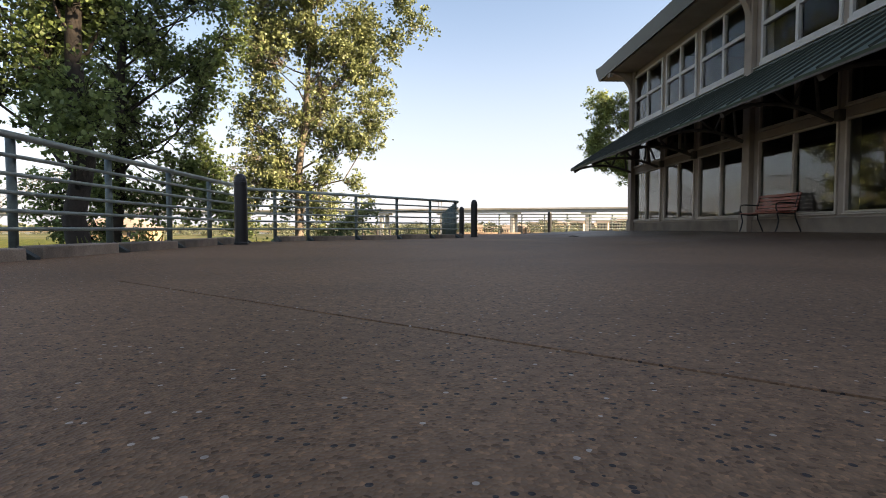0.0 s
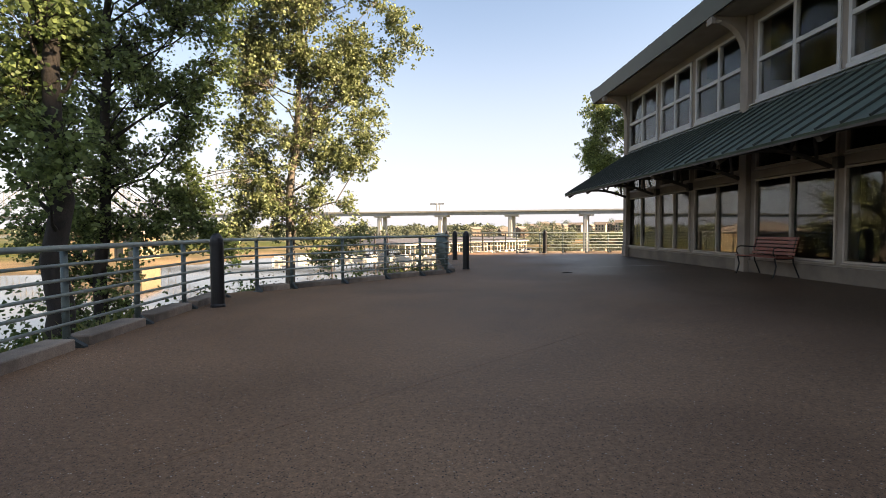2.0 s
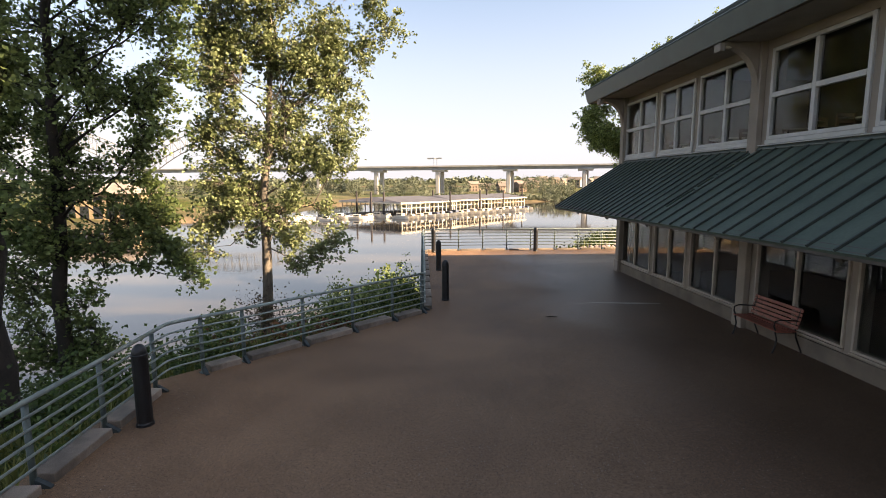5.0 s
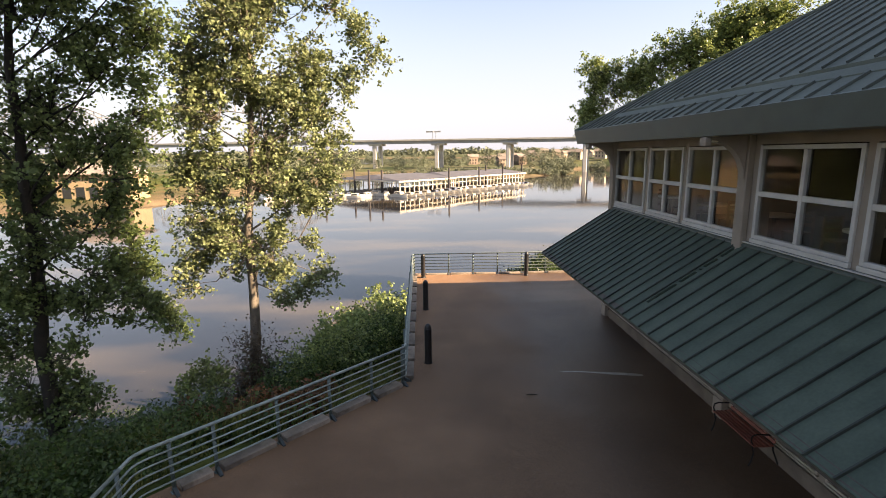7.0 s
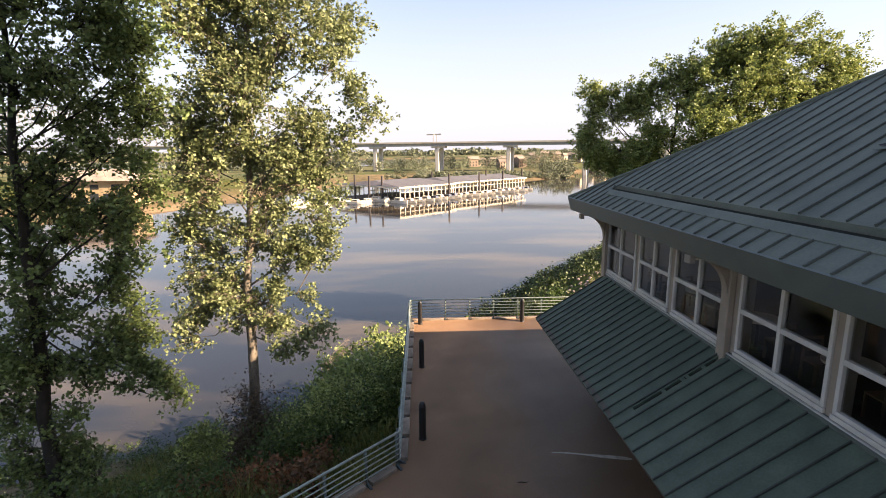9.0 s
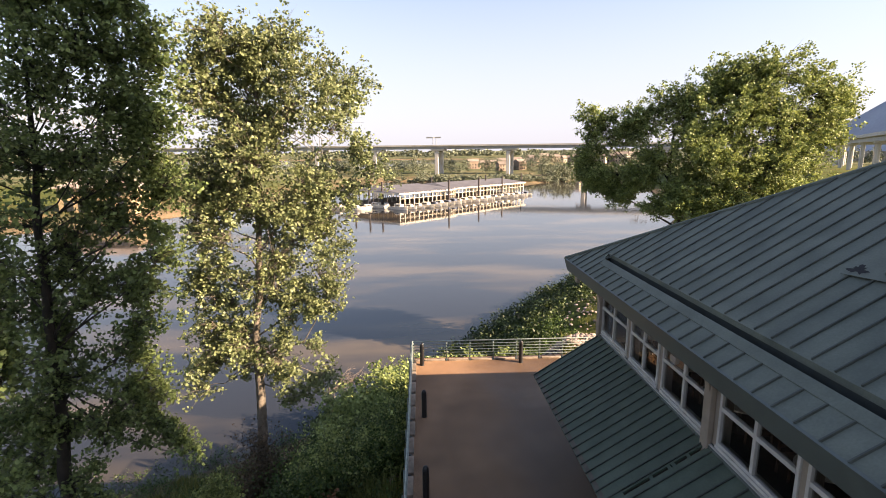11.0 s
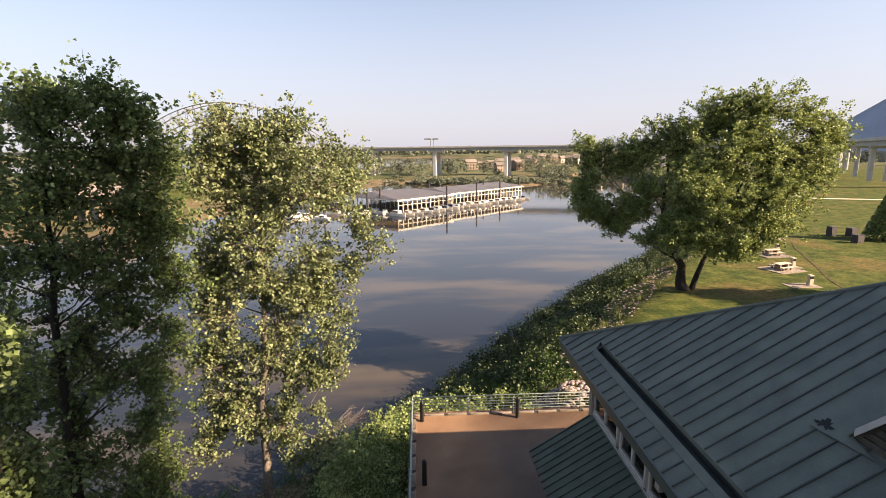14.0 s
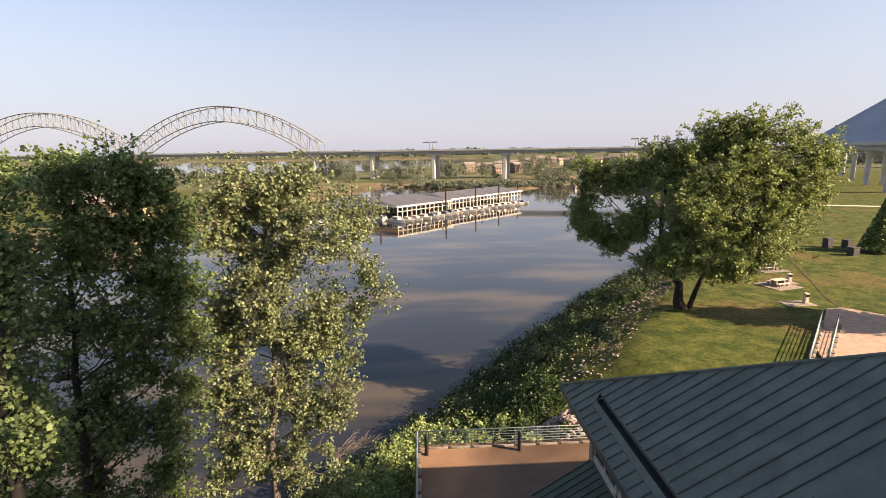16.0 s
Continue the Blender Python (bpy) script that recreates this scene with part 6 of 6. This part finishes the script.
block = empty("office_building", (117.9, -55.9, 0))
block.rotation_euler = (0, 0, math.atan2(-0.66, 1.77))
tagged(block, "unseen broad brick block added to shade the bank", "office building")
part("wall", box(bmesh.new(), -25, 25, -19, 19, -1, 79), BRICK, block)
part("roof", box(bmesh.new(), -24, 24, -18, 18, 79.003, 80), SHINGLE, block)
# the wing closes the lower part of the sun gap between the two
part("wing", box(bmesh.new(), -25, -13, 19.003, 20.8, -1, 67), BRICK, block)
for fl in range(17):
    for k in range(7):
        piece("window", win, block, Matrix.Translation((-25.02, -16 + 5.3 * k, 5 + 4 * fl)))

# ---- park furniture ----


def picnic_table(x, y, ang):
    t = empty("picnic_table", (x, y, float(land_height(x, y))))
    t.rotation_euler = (0, 0, radians(ang))
    tagged(t, "pale concrete picnic table with benches on a slab", "picnic table", "picnic tables in the park")
    part("slab", box(bmesh.new(), -1.9, 1.9, -1.7, 1.7, -0.15, 0.07, 0.02), CONCRETE, t)
    part("tabletop", box(bmesh.new(), -1.0, 1.0, -0.4, 0.4, 0.72, 0.82, 0.02), TANWALL, t)
    for s in (-1, 1):
        part("seat", box(bmesh.new(), -0.95, 0.95, s * 0.72 - 0.15, s * 0.72 + 0.15, 0.4, 0.48, 0.015), TANWALL, t)
        part("leg", box(bmesh.new(), s * 0.6 - 0.1, s * 0.6 + 0.1, -0.35, 0.35, 0.07, 0.72, 0.02), CONCRETE, t)
        for q in (-1, 1):
            part("seat_leg", box(bmesh.new(), s * 0.6 - 0.06, s * 0.6 + 0.06, q * 0.72 - 0.1, q * 0.72 + 0.1, 0.07, 0.4), CONCRETE, t)


picnic_table(43.9, 56.4, 15)
picnic_table(48.3, 64.2, 5)
picnic_table(56.5, 76.5, 5)


def grill_post(x, y):
    g = empty("grill", (x, y, float(land_height(x, y))))
    tagged(g, "pale concrete park grill pillar on a slab", "grill", "grills in the park")
    part("slab", box(bmesh.new(), -2.4, 0.7, -0.9, 0.9, -0.15, 0.06, 0.02), CONCRETE, g)
    part("pillar", box(bmesh.new(), -0.22, 0.22, -0.22, 0.22, 0.06, 1.15, 0.03), TANWALL, g)
    part("fire_box", box(bmesh.new(), -0.2, 0.2, -0.24, 0.2, 0.75, 1.05, 0.01), IRON, g)


grill_post(41.9, 49.6)
grill_post(46.2, 57.6)
grill_post(50.4, 66.0)


def utility_box(x, y, w, d, h, mat, label):
    b = empty("utility_box", (x, y, float(land_height(x, y))))
    b.rotation_euler = (0, 0, radians(8))
    tagged(b, label, "utility box", "utility boxes in the park")
    part("cabinet", box(bmesh.new(), -w / 2, w / 2, -d / 2, d / 2, -0.1, h, 0.04), mat, b)
    part("lid", box(bmesh.new(), -w / 2 - 0.05, w / 2 + 0.05, -d / 2 - 0.05, d / 2 + 0.05, h + 0.003, h + 0.07, 0.02), mat, b)
    part("door", box(bmesh.new(), -w / 2 + 0.1, w / 2 - 0.1, -d / 2 - 0.04, -d / 2 - 0.003, 0.2, h - 0.2, 0.01), mat, b)


utility_box(67.8, 77.4, 1.1, 0.9, 1.5, PILE, "dark green-brown utility box with pale lid")
utility_box(70.9, 77.0, 1.4, 1.0, 1.25, PILE, "wide dark utility box on the lawn")
utility_box(66.7, 71.3, 1.3, 1.0, 1.2, PILE, "low dark utility box on the lawn")

def strip(name, ends, width, mat, label, kind):
    """A flat band laid on the lawn along the given bends."""
    bm = bmesh.new()
    ends = [Vector((x, y, float(land_height(x, y)) + 0.03)) for x, y in ends]
    left, right = [], []
    for i, p in enumerate(ends):
        w = (ends[min(i + 1, len(ends) - 1)] - ends[max(i - 1, 0)]).normalized()
        n = Vector((-w.y, w.x, 0)) * width / 2
        left.append(bm.verts.new(p + n))
        right.append(bm.verts.new(p - n))
    for i in range(len(ends) - 1):
        bm.faces.new((left[i], right[i], right[i + 1], left[i + 1]))
    r = bmesh.ops.extrude_face_region(bm, geom=bm.faces[:])
    bmesh.ops.translate(bm, vec=(0, 0, -0.2), verts=[v for v in r["geom"] if isinstance(v, bmesh.types.BMVert)])
    bmesh.ops.recalc_face_normals(bm, faces=bm.faces)
    return tagged(part(name, bm, mat), label, "path", kind=kind)


strip("pavement_path", [(94, 143.0), (111.7, 134.5), (126.1, 127.6), (190, 97)], 2.6, TANWALL, "pale concrete footpath across the park lawn", "structure")
SOIL = material("bare_soil", (0.12, 0.095, 0.05), 0.95, scale=2, vary=0.4, fine=20)
SOIL.node_tree.nodes["Principled BSDF"].inputs["Specular IOR Level"].default_value = 0.05
strip("dirt_track", [(58, 73), (54.8, 68.2), (51.2, 61.3), (48.2, 55.8), (45.8, 51.6), (44.4, 48)], 0.3, SOIL, "dark trodden dirt track across the lawn", "structure")

# side terrace with its railing, down towards the lawn
bm = bmesh.new()
quad_prism(bm, [(33.4, 37.8, 0.05), (27, 26.0, 0.05), (60, 26.0, 0.05), (60, 36, 0.05), (48.4, 42.6, 0.05), (44.2, 47.6, 0.05), (42.4, 47.4, 0.05)], (0, 0, -0.4))
side = part("pavement_side", bm, PINKPAVE)
tagged(side, "sunlit pinkish paved side terrace by the lawn", "pavement", kind="structure")
a, b = Vector((30.6, 35.1, 0.05)), Vector((39.0, 44.0, 0.05))
railing([a.lerp(b, k / 10) for k in range(11)], "painted pipe railing between the side terrace and the lawn", -1, np.random.default_rng(5))
a, b = Vector((32.6, 35.6, 0.05)), Vector((39.7, 42.9, 0.05))
railing([a.lerp(b, k / 7) for k in range(8)], "second painted pipe railing on the side terrace", -1, np.random.default_rng(6))

# ---- boathouse on the far shore ----
bh = empty("boathouse", (-108, 178, float(land_height(-108, 178))))
tagged(bh, "broad tan boathouse with a dark hipped roof on the sandy shore", "boathouse")
part("wall", box(bmesh.new(), -12, 12, -6, 6, -1, 8.6), YELLOW, bh)
bm = bmesh.new()
eave = [bm.verts.new(p) for p in ((-13.5, -7.5, 8.4), (13.5, -7.5, 8.4), (13.5, 7.5, 8.4), (-13.5, 7.5, 8.4))]
ridge = [bm.verts.new(p) for p in ((-7, 0, 12.0), (7, 0, 12.0))]
for f in ((eave[0], eave[1], ridge[1], ridge[0]), (eave[1], eave[2], ridge[1]), (eave[2], eave[3], ridge[0], ridge[1]), (eave[3], eave[0], ridge[0]), eave[::-1]):
    bm.faces.new(f)
part("roof", bm, SHINGLE, bh)
for k in range(5):
    part("door", box(bmesh.new(), -10 + 4.4 * k, -7.2 + 4.4 * k, -6.06, -6.003, 0, 4.2), DARKGLASS, bh)
for k in (-8.0, 0.5, 7.5):
    part("window", box(bmesh.new(), k - 1.4, k + 1.4, -6.06, -6.003, 5.6, 7.2), DARKGLASS, bh)

# ---- far woods and houses ----


def woods(name, spots, size, leaf, label, seed, per=150):
    """Far crowns, joined: leafy clumps in uneven heaps."""
    rng = np.random.default_rng(seed)
    pts = []
    for x, y, z, r, h in spots:
        n = int(per * max(1, r * h / 30))
        d = rng.normal(size=(n, 3))
        d /= np.linalg.norm(d, axis=1)[:, None]
        q = d * (rng.uniform(0.2, 1, n) ** 0.5)[:, None] * np.array((r, r, h / 2)) * rng.uniform(0.7, 1.15, (n, 1))
        pts.append(q + np.array((x, y, z + h * 0.5)))
    c = np.concatenate(pts)
    v, f = leaves(rng, c, size)
    ob = new(name, fast_mesh(name, v, f, leaf))
    return tagged(ob, label, "trees", kind="stuff")


rng = np.random.default_rng(21)
spots = []
for k in range(240):
    x = rng.uniform(-260, 420)
    y = rng.uniform(395, 620)
    spots.append((x, y, float(land_height(x, y)) - 0.5, rng.uniform(3, 7), rng.uniform(5, 15)))
for k in range(12):
    x, y = rng.uniform(92, 112), rng.uniform(356, 374)
    spots.append((x, y, float(land_height(x, y)) - 0.5, rng.uniform(3.5, 6), rng.uniform(8, 14)))
woods("far_trees", spots, 1.0, LEAF_HAZED, "scattered green trees beyond the harbour", 31, 180)
spots = []
for k in range(260):
    s = rng.random()
    x, y = -20 + 140 * s + rng.uniform(-8, 8), 352 - 20 * s + rng.uniform(-5, 22) + 20 * (s - 0.5) ** 2
    if shore_distance(HARBOUR, np.array([x]), np.array([y]))[0] > -1:
        continue
    spots.append((x, y, float(land_height(x, y)) - 0.3, rng.uniform(1.5, 4), rng.uniform(1.5, 5)))
woods("far_shrubs", spots, 0.9, LEAF_HAZED, "low shrubs along the far shore", 32, 120)
# unseen trees, added to darken what the windows reflect
spots = []
for k in range(110):
    x, y = rng.uniform(-300, -140), rng.uniform(-160, 165)
    spots.append((x, y, float(land_height(x, y)) - 0.5, rng.uniform(5, 9), rng.uniform(4, 8)))
woods("unseen_west_trees", spots, 2.2, LEAF_HAZED, "unseen low trees along the western shore, added for the window reflections", 34, 45)
spots = [(x, y, -6, rng.uniform(18, 40), rng.uniform(18, 34)) for x, y in zip(rng.uniform(-2600, 2600, 300), rng.uniform(1750, 2600, 300))]
woods("far_forest", spots, 9.0, LEAF_HAZED, "wooded skyline on the far side of the river", 33, 4)


def house(x, y, ang, w, d, h, wall, label):
    z = float(land_height(x, y))
    b = empty("house", (x, y, z))
    b.rotation_euler = (0, 0, radians(ang))
    tagged(b, label, "house", "houses beyond the harbour")
    bm = bmesh.new()
    box(bm, -w / 2, w / 2, -d / 2, d / 2, -1, h)
    part("wall", bm, wall, b)
    bm = bmesh.new()
    e, r = 0.5, d * 0.32
    for s in (-1, 1):
        quad_prism(bm, [(-w / 2 - e, s * (d / 2 + e), h - 0.1), (w / 2 + e, s * (d / 2 + e), h - 0.1), (w / 2 + e, 0, h + r), (-w / 2 - e, 0, h + r)], (0, 0, 0.25))
    quad_prism(bm, [(-w / 2, -d / 2, h), (-w / 2, d / 2, h), (-w / 2, 0, h + r)], (0.2, 0, 0))
    quad_prism(bm, [(w / 2, -d / 2, h), (w / 2, d / 2, h), (w / 2, 0, h + r)], (-0.2, 0, 0))
    part("roof", bm, SHINGLE, b)
    win = mesh_of("window", box(bmesh.new(), -0.6, 0.6, -0.04, 0.04, -0.8, 0.8), DARKGLASS)
    for fl in range(int(h // 3)):
        for k in range(int(w // 3)):
            piece("window", win, b, Matrix.Translation((-w / 2 + 1.7 + 3 * k, -d / 2 - 0.03, 1.7 + 3 * fl)))


for k in range(26):
    house(56 + 7.2 * k + rng.uniform(-3, 3), 500 + rng.uniform(-25, 75), rng.uniform(-35, 35), rng.uniform(8, 13), 8, rng.choice([4.5, 6.0, 8.0]), TANWALL if k % 3 else BRICK,
          "tan town house with brown shingle roof" if k % 3 else "brick town house with brown shingle roof")
